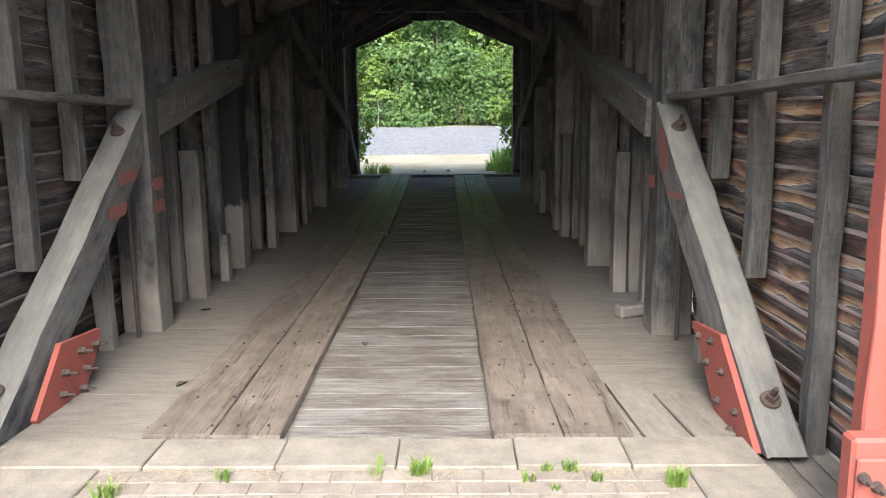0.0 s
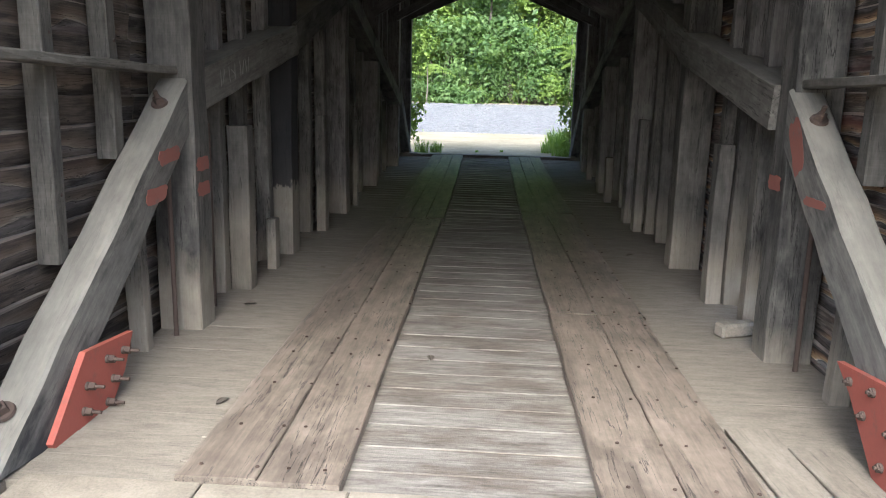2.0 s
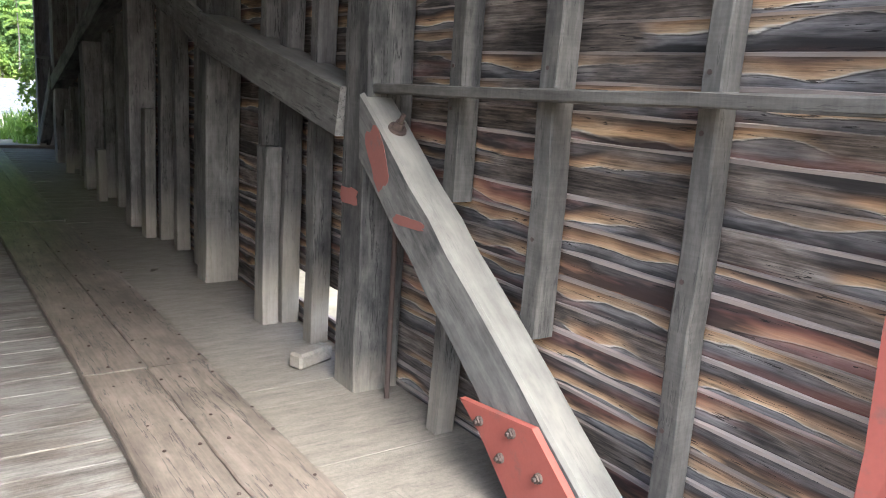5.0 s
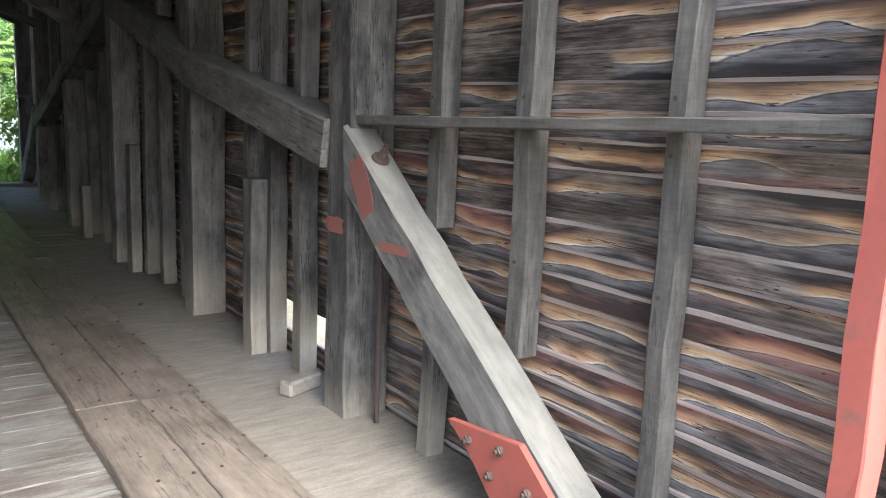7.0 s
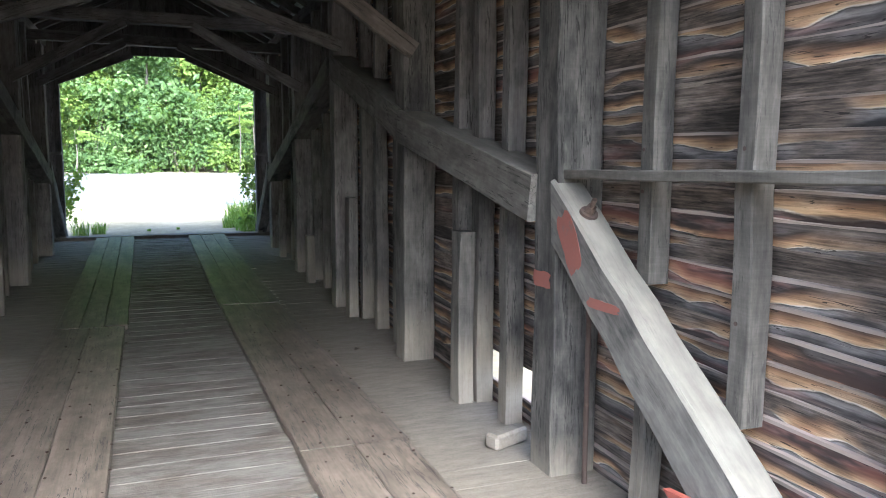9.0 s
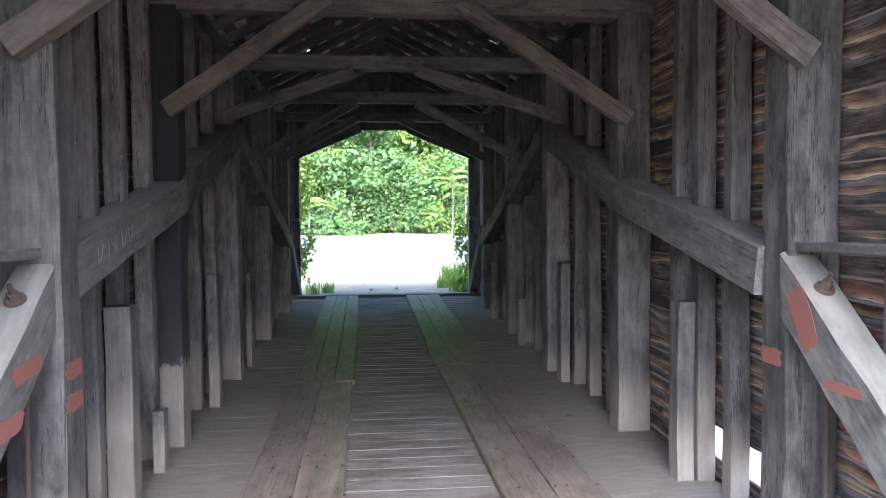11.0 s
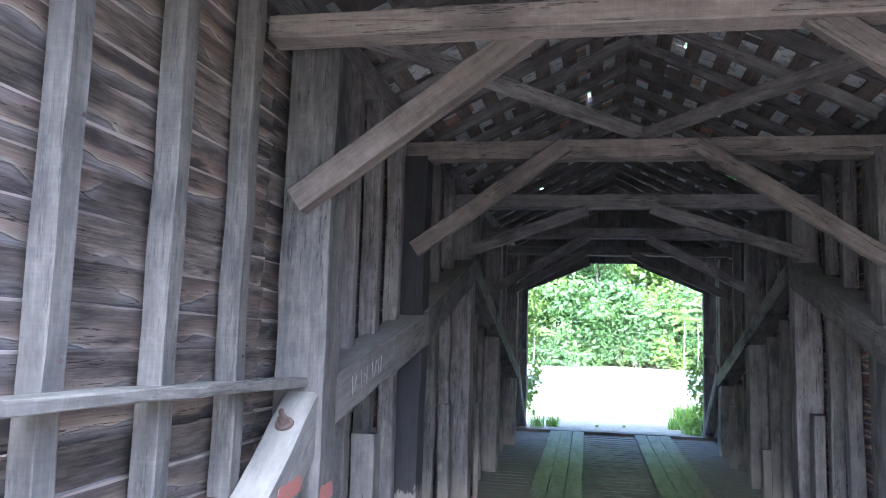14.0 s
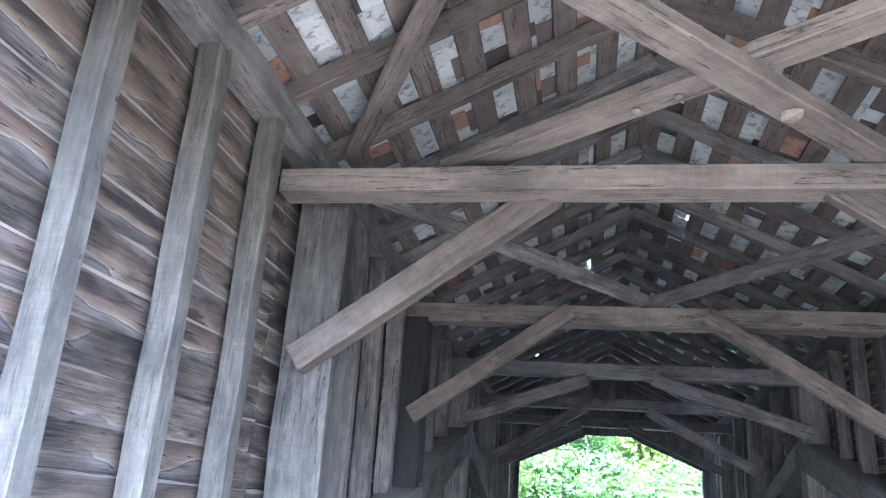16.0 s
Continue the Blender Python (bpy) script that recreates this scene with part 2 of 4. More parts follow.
GREY_TIMBER = timber("grey_timber", (0.034, 0.031, 0.028), (0.092, 0.085, 0.075), (0.165, 0.155, 0.137), 1.0, (0.022, 0.021, 0.021), 0.75, 0.45, False, 0.2, 0.42, 0.05)
TARRED_TIMBER = timber("tarred_timber", (0.04, 0.037, 0.033), (0.11, 0.103, 0.093), (0.2, 0.188, 0.168), 1.0, (0.02, 0.019, 0.019), 0.5, 0.5, False, 0.1, 0.8, 0.0, 0.6)
STUD_TIMBER = timber("stud_timber", (0.031, 0.028, 0.024), (0.08, 0.074, 0.064), (0.148, 0.138, 0.12), 0.8, (0.026, 0.025, 0.025), 0.7, 0.5, False, 0.12, None, 0.07, crack=0.4)
BRACE_TIMBER = timber("brace_timber", (0.05, 0.048, 0.044), (0.115, 0.109, 0.098), (0.2, 0.188, 0.165), 0.7, (0.026, 0.026, 0.027), 0.95, 0.35, False, 0.05, None, 0.0, crack=0.25)
DUSTY_TIMBER = timber("dusty_timber", (0.1, 0.094, 0.081), (0.145, 0.136, 0.118), (0.195, 0.184, 0.16), 0.6, (0.215, 0.196, 0.163), 0.6, 0.2, False, 0.05, crack=0.12)
DARK_TIMBER = timber("dark_timber", (0.045, 0.041, 0.038), (0.12, 0.11, 0.102), (0.205, 0.188, 0.172), 1.0, (0.025, 0.023, 0.022), 0.6, 0.5, False, 0.25, 0.4, 0.0)
BROWN_TIMBER = timber("brown_timber", (0.048, 0.039, 0.033), (0.118, 0.099, 0.084), (0.2, 0.17, 0.145), 1.0, (0.03, 0.026, 0.024), 0.55, 0.5, False, 0.2, None, 0.08)
STAINED_TIMBER = timber("stained_timber", (0.022, 0.021, 0.02), (0.066, 0.062, 0.056), (0.13, 0.122, 0.108), 1.0, (0.014, 0.014, 0.014), 0.85, 0.5, False, 0.08, 0.35, 0.05)
DECK_TIMBER = deck_material("deck_timber")
RUNNER_TIMBER = timber("runner_timber", (0.042, 0.033, 0.025), (0.128, 0.104, 0.082), (0.22, 0.185, 0.148), 0.9, (0.05, 0.04, 0.032), 0.6, 0.9, False, 0.12, rough=0.55)
SIDING = siding_material("weathered_siding", 1.0, 0.062)
SIDING_LEFT = siding_material("greyer_siding", 0.15, 0.084)
SLAB = stone_material("pale_slab", (0.13, 0.113, 0.088), (0.175, 0.153, 0.121), (0.225, 0.199, 0.16))
PAVER = stone_material("sandy_paver", (0.13, 0.106, 0.082), (0.18, 0.152, 0.12), (0.235, 0.204, 0.165), 9)
SOIL = stone_material("sandy_soil", (0.13, 0.115, 0.07), (0.21, 0.18, 0.12), (0.29, 0.25, 0.18), 0.7)
GRAVEL = stone_material("pale_gravel", (0.075, 0.075, 0.078), (0.118, 0.118, 0.12), (0.18, 0.18, 0.18), 5)
RED_PAINT = paint_material("red_paint", (0.25, 0.07, 0.052), (0.16, 0.075, 0.06))
RED_MARK = paint_material("faded_red_paint", (0.215, 0.085, 0.067), (0.13, 0.1, 0.088), 0.9)
RUST = paint_material("rusty_iron", (0.06, 0.042, 0.034), (0.11, 0.075, 0.055), 0.85)
LEAF = leaf_material("leaf", (0.055, 0.098, 0.038), (0.095, 0.158, 0.056), (0.16, 0.23, 0.08))
LEAF_LIGHT = leaf_material("young_leaf", (0.1, 0.155, 0.035), (0.15, 0.215, 0.045), (0.21, 0.285, 0.07))
BARK = timber("bark", (0.06, 0.05, 0.04), (0.13, 0.11, 0.09), (0.2, 0.17, 0.14), 0.4, (0.04, 0.05, 0.03), 0.4, 0.8)


def shingle_material(name, island):
    m = Mat(name, 0.85)
    r = m.node("NewGeometry").outputs["Random Per Island"] if island else m.node("ObjectInfo").outputs["Random"]
    tone = m.ramp(r, [(0.0, (0.06, 0.05, 0.045)), (0.1, (0.1, 0.08, 0.07)), (0.12, (0.24, 0.14, 0.095)), (0.25, (0.3, 0.19, 0.13)), (0.28, (0.33, 0.34, 0.33)), (0.9, (0.48, 0.49, 0.47)), (0.93, (0.12, 0.1, 0.09)), (1.0, (0.16, 0.135, 0.12))])
    n1 = m.noise(m.coords((1, 1, 1), False), 15, 6, 0.68)
    col = m.mix(m.ramp(n1, [(0.52, (0,)), (0.62, (0.7,))]), tone, (0.09, 0.085, 0.085))
    return m.finish(col, n1, 0.3, 0.004)


SHINGLE, SHINGLE_FAR = shingle_material("shingle", False), shingle_material("shingle_far", True)

# ---- mesh helpers ----
rng = random.Random(11)


def part(name, bm, material, parent=None, label="", m=None):
    """Links a bmesh as one mesh object under a thing or under a part."""
    me = bpy.data.meshes.new(name)
    bm.to_mesh(me)
    bm.free()
    return piece(name, me, material, parent, label, m)


def piece(name, me, material, parent=None, label="", m=None):
    if material and not me.materials:
        me.materials.append(material)
    ob = new(name, me)
    if m is not None:
        ob.matrix_basis = m
    if parent is not None:
        ob.parent = parent
        w = parent.matrix_basis
        if parent.parent is not None:
            w = parent.parent.matrix_basis @ parent.matrix_parent_inverse @ parent.matrix_basis
        ob.matrix_parent_inverse = w.inverted()
    if label:
        ob["label"] = label
    return ob


def thing(name, place, label, category, group="", kind=""):
    return tagged(new_empty(name, place), label, category, group, kind)


def new_empty(name, place):
    ob = new(name)
    ob.empty_display_size = 0.1
    ob.matrix_basis = pose(*place)
    return ob


def axis(p0, p1, roll_up=(0, 0, 1)):
    """A pose at the middle of p0-p1 with local x along it and local z nearest to roll_up."""
    a, b = Vector(p0), Vector(p1)
    x = (b - a).normalized()
    up = Vector(roll_up)
    y = up.cross(x).normalized()
    z = x.cross(y)
    m = Matrix((x, y, z)).transposed().to_4x4()
    return Matrix.Translation((a + b) / 2) @ m, (b - a).length


def beam_mesh(length, w, h, wear=0.004, seg=None, bevel=0.006, seed=0):
    """A sawn timber along local x, with worn, slightly uneven edges."""
    r = random.Random(seed)
    seg = seg or max(2, min(14, int(length / 0.28)))
    bm = bmesh.new()
    b = min(bevel, w * 0.2, h * 0.2)
    ring = [(-w / 2 + b, -h / 2), (w / 2 - b, -h / 2), (w / 2, -h / 2 + b), (w / 2, h / 2 - b), (w / 2 - b, h / 2), (-w / 2 + b, h / 2), (-w / 2, h / 2 - b), (-w / 2, -h / 2 + b)]
    rows = []
    for i in range(seg + 1):
        x = -length / 2 + length * i / seg
        dy, dz = r.uniform(-wear, wear), r.uniform(-wear, wear)
        rows.append([bm.verts.new((x, y + dy + r.uniform(-wear, wear) * 0.5, z + dz + r.uniform(-wear, wear) * 0.5)) for y, z in ring])
    for p, q in zip(rows, rows[1:]):
        for k in range(8):
            bm.faces.new((p[k], p[(k + 1) % 8], q[(k + 1) % 8], q[k]))
    bm.faces.new(rows[0][::-1])
    bm.faces.new(rows[-1])
    bmesh.ops.recalc_face_normals(bm, faces=bm.faces)
    return bm


def beam(name, p0, p1, w, h, material, parent=None, label="", up=(0, 0, 1), wear=0.004):
    m, length = axis(p0, p1, up)
    return part(name, beam_mesh(length, w, h, wear, seed=rng.random()), material, parent, label, m)


def timber_thing(name, p0, p1, w, h, material, label, category, group="", up=(0, 0, 1), wear=0.004):
    return tagged(beam(name, p0, p1, w, h, material, None, "", up, wear), label, category, group)


def box_bm(sx, sy, sz, bevel=0.008):
    bm = bmesh.new()
    bmesh.ops.create_cube(bm, size=1)
    bmesh.ops.scale(bm, vec=(sx, sy, sz), verts=bm.verts)
    if bevel:
        bmesh.ops.bevel(bm, geom=bm.edges[:], offset=bevel, segments=1, affect="EDGES")
    return bm


def prism_bm(poly, x0, x1):
    """A polygon in (y, z) carried along x."""
    bm = bmesh.new()
    a = [bm.verts.new((x0, y, z)) for y, z in poly]
    b = [bm.verts.new((x1, y, z)) for y, z in poly]
    n = len(poly)
    bm.faces.new(a)
    bm.faces.new(b[::-1])
    for k in range(n):
        bm.faces.new((a[k], b[k], b[(k + 1) % n], a[(k + 1) % n]))
    bmesh.ops.recalc_face_normals(bm, faces=bm.faces)
    return bm


def bolt_bm(r=0.03, washer=0.055, h=0.05):
    """A square nut on a round washer with a rod end, standing along z."""
    bm = bmesh.new()
    bmesh.ops.create_cone(bm, cap_ends=True, segments=18, radius1=washer, radius2=washer * 0.92, depth=0.012, matrix=pose(0, 0, 0.006))
    bmesh.ops.create_cone(bm, cap_ends=True, segments=4, radius1=r * 1.3, radius2=r * 1.2, depth=h * 0.6, matrix=pose(0, 0, 0.012 + h * 0.3))
    bmesh.ops.create_cone(bm, cap_ends=True, segments=10, radius1=r * 0.55, radius2=r * 0.5, depth=h * 1.5, matrix=pose(0, 0, 0.012 + h * 0.75))
    return bm


def patch_bm(w, h, seed):
    """A thin uneven smear of paint in the local xy plane."""
    r = random.Random(seed)
    bm = bmesh.new()
    n = 22
    vs = []
    for k in range(n):
        a = 2 * math.pi * k / n
        c, s_ = math.cos(a), math.sin(a)
        q = 1 / max(abs(c), abs(s_))
        j = r.uniform(0.82, 1.04)
        vs.append(bm.verts.new((c * q * w / 2 * j, s_ * q * h / 2 * r.uniform(0.8, 1.05), 0)))
    f = bm.faces.new(vs)
    bmesh.ops.extrude_face_region(bm, geom=[f])
    bm.verts.ensure_lookup_table()
    for v in bm.verts[n:]:
        v.co.z += 0.002
    bmesh.ops.recalc_face_normals(bm, faces=bm.faces)
    return bm


# ---- plan ----
BAY = 2.45
POST_Y = [5.45 + BAY * k for k in range(5)]
Y0, Y1 = 2.8, 16.95              # the two ends of the bridge
WALL_X = 1.96                    # inner face of the boarding
RIDGE_X, RIDGE_Z, PITCH = -0.03, 4.60, 0.5
MIRROR = 20.7                    # near and far halves of the truss mirror about y = 10.35


TIE_Z = (3.25, 3.288, 3.33, 3.335, 3.38)


def tie_z(k, x):
    return TIE_Z[k] - 0.006 * x


def deck_z(y):
    """The old deck sags a little towards mid span and climbs to the far bank."""
    return 0.0117 * max(0.0, y - 9.5) ** 1.5 - 0.0105 * max(0.0, y - 3.6)


# ---- ground and surroundings ----
def ground_z(x, y):
    if y < 17.2:
        return -0.13
    z = -0.13 + 0.22 * min(1.0, (y - 17.2) / 0.5)
    z += 0.74 * max(0.0, min(1.0, (y - 25.5) / 9.5))
    z += 0.04 * max(0.0, min(30.0, y - 35.0))
    return z


def sheet(name, xs, ys, zf, material):
    verts = [(x, y, zf(x, y)) for y in ys for x in xs]
    n = len(xs)
    faces = [(j * n + i, j * n + i + 1, (j + 1) * n + i + 1, (j + 1) * n + i) for j in range(len(ys) - 1) for i in range(n - 1)]
    me = bpy.data.meshes.new(name)
    me.from_pydata(verts, [], faces)
    for p in me.polygons:
        p.use_smooth = True
    return piece(name, me, material)


far_ys = [-900, -200, -40, -10, 0, 17.1, 17.2, 17.45, 17.7] + [19.0 + k for k in range(16)] + [36, 38, 42, 48, 56, 64, 120, 400, 1500]
far_xs = [-1500, -300, -60, -25] + [-14 + k for k in range(29)] + [25, 60, 300, 1500]
ground = sheet("ground", far_xs, far_ys, ground_z, SOIL)
tagged(ground, "sandy grassy earth round the bridge", "ground", kind="structure")
road_ys = [25.6 + 0.5 * k for k in range(20)]
road = sheet("road", far_xs, road_ys, lambda x, y: ground_z(x, y) + 0.012 + 0.015 * noise.noise((x * 0.6, y * 0.6, 0)), GRAVEL)
tagged(road, "pale crushed gravel road across the bridge end", "road", kind="structure")


def stones(name, count, area, size, material, seed, lift=0.0):
    r = random.Random(seed)
    verts, faces = [], []
    base = [(-1, -1, 0), (1, -1, 0), (1, 1, 0), (-1, 1, 0), (-0.6, -0.5, 1), (0.6, -0.6, 0.8), (0.5, 0.6, 1), (-0.5, 0.5, 0.8)]
    for _ in range(count):
        x, y = r.uniform(area[0], area[1]), r.uniform(area[2], area[3])
        s_, a = r.uniform(0.5, 1.0) * size, r.uniform(0, 6.28)
        z = ground_z(x, y) + lift - s_ * 0.15
        k = len(verts)
        for bx, by, bz in base:
            bx, by = bx * r.uniform(0.7, 1.1), by * r.uniform(0.7, 1.1)
            verts.append((x + s_ * (bx * math.cos(a) - by * math.sin(a)), y + s_ * (bx * math.sin(a) + by * math.cos(a)), z + bz * s_ * 0.8))
        for q in ((4, 5, 6, 7), (0, 1, 5, 4), (1, 2, 6, 5), (2, 3, 7, 6), (3, 0, 4, 7)):
            faces.append(tuple(k + i for i in q))
    me = bpy.data.meshes.new(name)
    me.from_pydata(verts, [], faces)
    return piece(name, me, material)


tagged(stones("gravel", 7000, (-6, 6, 25.4, 35.2), 0.035, GRAVEL, 3, 0.012), "loose pale crushed stones on the road", "gravel", kind="stuff")


# ---- deck ----
deck = tagged(new_empty("floor", (0, 9.7, 0)), "worn dusty plank deck of the bridge", "floor", kind="structure")


def plank_meshes(length, w, h, n, wear, base):
    out = []
    for k in range(n):
        bm = beam_mesh(length, w, h, wear, seg=8, bevel=0.003, seed=base + k)
        me = bpy.data.meshes.new("plank")
        bm.to_mesh(me)
        bm.free()
        out.append(me)
    return out


DECK_W = 0.218
deck_meshes = plank_meshes(3.76, DECK_W - 0.012, 0.06, 8, 0.0016, 100)
y = 3.615
while y < Y1 - 0.2:
    m = pose(rng.uniform(-0.03, 0.03), y + DECK_W / 2, deck_z(y + 0.1) - 0.03 + rng.uniform(-0.001, 0.002), rng.uniform(-0.3, 0.3), 0, rng.choice((0, 180)) + rng.uniform(-0.12, 0.12))
    piece("plank", deck_meshes[rng.randrange(8)], DECK_TIMBER, deck, "", m)
    y += DECK_W


def strip(name, x0, x1, lift, material, parent, label, y0=3.66, y1=16.7):
    """A thin strip that follows the deck."""
    bm = bmesh.new()
    ys = [y0 + (y1 - y0) * k / 24 for k in range(25)]
    rows = [[bm.verts.new((x, y, deck_z(y) + z)) for x, z in ((x0, lift), (x1, lift), (x1, lift - 0.015), (x0, lift - 0.015))] for y in ys]
    for p, q in zip(rows, rows[1:]):
        for k in range(4):
            bm.faces.new((p[k], p[(k + 1) % 4], q[(k + 1) % 4], q[k]))
    bm.faces.new(rows[0])
    bm.faces.new(rows[-1][::-1])
    bmesh.ops.recalc_face_normals(bm, faces=bm.faces)
    return part(name, bm, material, parent, label)


strip("silt", -1.05, 1.15, -0.0055, PAVER, deck, "sandy dirt packed in the gaps")
strip("silt", -1.86, -1.08, -0.0012, DECK_TIMBER, deck, "pale dust trodden into the joints")
strip("silt", 1.16, 1.94, -0.0012, DECK_TIMBER, deck, "pale dust trodden into the joints")
for xj in (-1.2, 1.2):
    for ya, yb in ((3.7, 10.2), (10.2, 16.7)):
        tagged(beam("floor_joist", (xj, ya, deck_z(ya) - 0.19), (xj, yb, deck_z(yb) - 0.19), 0.15, 0.12, DARK_TIMBER), "dark floor joist under the deck", "joist", kind="structure")


def runner(label, segments):
    root = thing("wheel_runner", (sum(s_[0] for s_ in segments) / len(segments), 9.7, 0), label, "plank runner", "wheel runners")
    for x0, x1, ya, yb, n in segments:
        w = (x1 - x0) / n
        for k in range(n):
            xc = x0 + w * (k + 0.5)
            dx = -0.012 * (yb - ya)
            e0, e1 = rng.uniform(-0.015, 0.015), rng.uniform(-0.01, 0.01)
            m, length = axis((xc, ya + e0 + 0.006, deck_z(ya) + 0.027), (xc + dx, yb + e1 - 0.006, deck_z(yb) + 0.027))
            bm = beam_mesh(length, w - 0.005, 0.052, 0.004, seg=16, bevel=0.006, seed=rng.random())
            for v in bm.verts:
                f = v.co.x / length + 0.5
                v.co.z += deck_z(ya + (yb - ya) * f) - (deck_z(ya) + (deck_z(yb) - deck_z(ya)) * f)
            part("plank", bm, RUNNER_TIMBER, root, "", m)
    return root


left_runner = runner("worn brown wheel planks laid along the deck", [(-1.02, -0.40, 3.61, 9.8, 2), (-1.08, -0.45, 9.8, 16.75, 3)])
right_runner = runner("worn brown wheel planks laid along the deck", [(0.535, 1.15, 3.61, 6.0, 2), (0.515, 1.14, 6.0, 10.5, 2), (0.46, 1.10, 10.5, 16.75, 3)])

# plank nail heads
nail_bm = bmesh.new()
bmesh.ops.create_cone(nail_bm, cap_ends=True, segments=8, radius1=0.009, radius2=0.007, depth=0.005)
nail_me = bpy.data.meshes.new("nail")
nail_bm.to_mesh(nail_me)
nail_bm.free()
for yy in [3.75 + 0.4 * k + rng.uniform(-0.1, 0.1) for k in range(16)]:
    for xx in (-0.93, -0.74, -0.63, -0.45, 0.64, 0.82, 0.94, 1.12):
        piece("nail", nail_me, RUST, left_runner if xx < 0 else right_runner, "", pose(xx + rng.uniform(-0.03, 0.03), yy, deck_z(yy) + 0.0545))

# loose cover boards on the near corner of the deck
for x0, x1, ya, yb in ((1.21, 1.42, 3.64, 4.35), (1.43, 1.68, 3.66, 4.2)):
    timber_thing("loose_board", ((x0 + x1) / 2, ya, 0.012), ((x0 + x1) / 2 - 0.05, yb, 0.012), x1 - x0 - 0.012, 0.02, DECK_TIMBER, "pale grey cracked board lying on the deck edge", "board", "loose boards")


# ---- walls ----
def board_mesh(length, h, thick, seed):
    """A siding board along local x with wavy worn edges."""
    r = random.Random(seed)
    seg = 16
    bm = bmesh.new()
    rows = []
    for i in range(seg + 1):
        x = -length / 2 + length * i / seg
        lo, hi = -h / 2 + r.uniform(-0.012, 0.007), h / 2 + r.uniform(-0.004, 0.006)
        d = r.uniform(-0.003, 0.003)
        rows.append([bm.verts.new((x, yy + d, z)) for yy, z in ((-thick / 2, lo), (thick / 2, lo), (thick / 2, hi), (-thick / 2, hi))])
    for p, q in zip(rows, rows[1:]):
        for k in range(4):
            bm.faces.new((p[k], p[(k + 1) % 4], q[(k + 1) % 4], q[k]))
    bm.faces.new(rows[0][::-1])
    bm.faces.new(rows[-1])
    bmesh.ops.recalc_face_normals(bm, faces=bm.faces)
    me = bpy.data.meshes.new("board")
    bm.to_mesh(me)
    bm.free()
    return me


def wall(name, side, gaps, label, mat, pitch):
    root = tagged(new_empty(name, (side * WALL_X, 9.7, 0)), label, "wall", kind="structure")
    runs = [(Y0, POST_Y[0])] + list(zip(POST_Y, POST_Y[1:])) + [(POST_Y[4], Y1)]
    meshes = {}
    for ya, yb in runs:
        for k in range(5):
            meshes[ya, k] = board_mesh(yb - ya - 0.004, pitch + 0.018, 0.02, 7 * k + int(ya * 10))
    stump = board_mesh(0.92, pitch + 0.018, 0.02, 3)
    z, row = -0.12, 0
    while z < 3.56:
        for ya, yb in runs:
            if any(g[0] <= (ya + yb) / 2 <= g[1] and g[2] < z + 0.06 < g[3] for g in gaps):
                # a board broken away beside the post; its stump is left
                piece("board", stump, mat, root, "", pose(side * (WALL_X + 0.016), 7.49, z + pitch / 2, 0, 0, 90) @ pose(0, 0, 0, side * -9, 0, 0))
                continue
            # lapped like clapboards: the foot of each board stands off the head of the one below
            m = pose(side * (WALL_X + 0.016) + rng.uniform(-0.003, 0.003), (ya + yb) / 2, z + pitch / 2, 0, 0, 90) @ pose(0, 0, 0, side * -9 + rng.uniform(-1.5, 1.5), rng.uniform(-0.25, 0.25), rng.choice((0, 0, 0)))
            piece("board", meshes[ya, rng.randrange(5)], mat, root, "", m)
        z += pitch
        row += 1
    return root


wall_right = wall("wall_right", 1, [(5.5, 7.5, 0.13, 0.27)], "wide rough horizontal boards, stained brown, orange and black", SIDING, 0.107)
wall_left = wall("wall_left", -1, [], "wide rough horizontal boards, weathered grey and brown", SIDING_LEFT, 0.15)


def stud(side, y, z0, z1, x0=1.80, w=0.1, d=0.12, mat=None, label="grey weathered wall stud nailed to the boards"):
    x = side * (x0 + d / 2)
    jx, jy = rng.uniform(-0.01, 0.01), rng.uniform(-0.02, 0.02)
    return timber_thing("wall_stud", (x, y, z0), (x + jx, y + jy, z1), d, w, mat or GREY_TIMBER, label, "stud", "wall studs", (0, 1, 0), 0.006)


def brace_top(y, side):
    """Height of the top of the slanting truss timbers at y."""
    yy = y - (0.0 if side > 0 else 0.14)
    if yy < 5.37:
        return 1.50 - 0.733 * (5.36 - yy)
    yy = y
    if yy < 7.9:
        return 1.49 + 0.195 * (yy - 5.5)
    if yy < 10.35:
        return 1.99 + 0.30 * (yy - 7.9)
    return 2.7 - 0.29 * (yy - 10.35) if yy < 15.25 else max(0.0, 1.35 - 0.7 * (yy - 15.25))


# studs in the first bay stand on the brace, below and above the rail
for side, ys in ((1, (4.84, 4.235)), (-1, (4.99, 4.41))):
    for y in ys:
        stud(side, y, brace_top(y, side) - 0.06, 3.46, 1.826, 0.095, 0.1, STUD_TIMBER)
stud(1, 3.55, -0.05, 3.46, 1.85, 0.08, 0.09, STUD_TIMBER)
stud(-1, 3.83, brace_top(3.83, -1) - 0.06, 3.46, 1.84, 0.10, 0.09, STUD_TIMBER)
stud(1, 4.78, -0.02, 0.66, 1.78, 0.09, 0.1)
stud(-1, 5.1, -0.02, 0.8, 1.78, 0.09, 0.1)

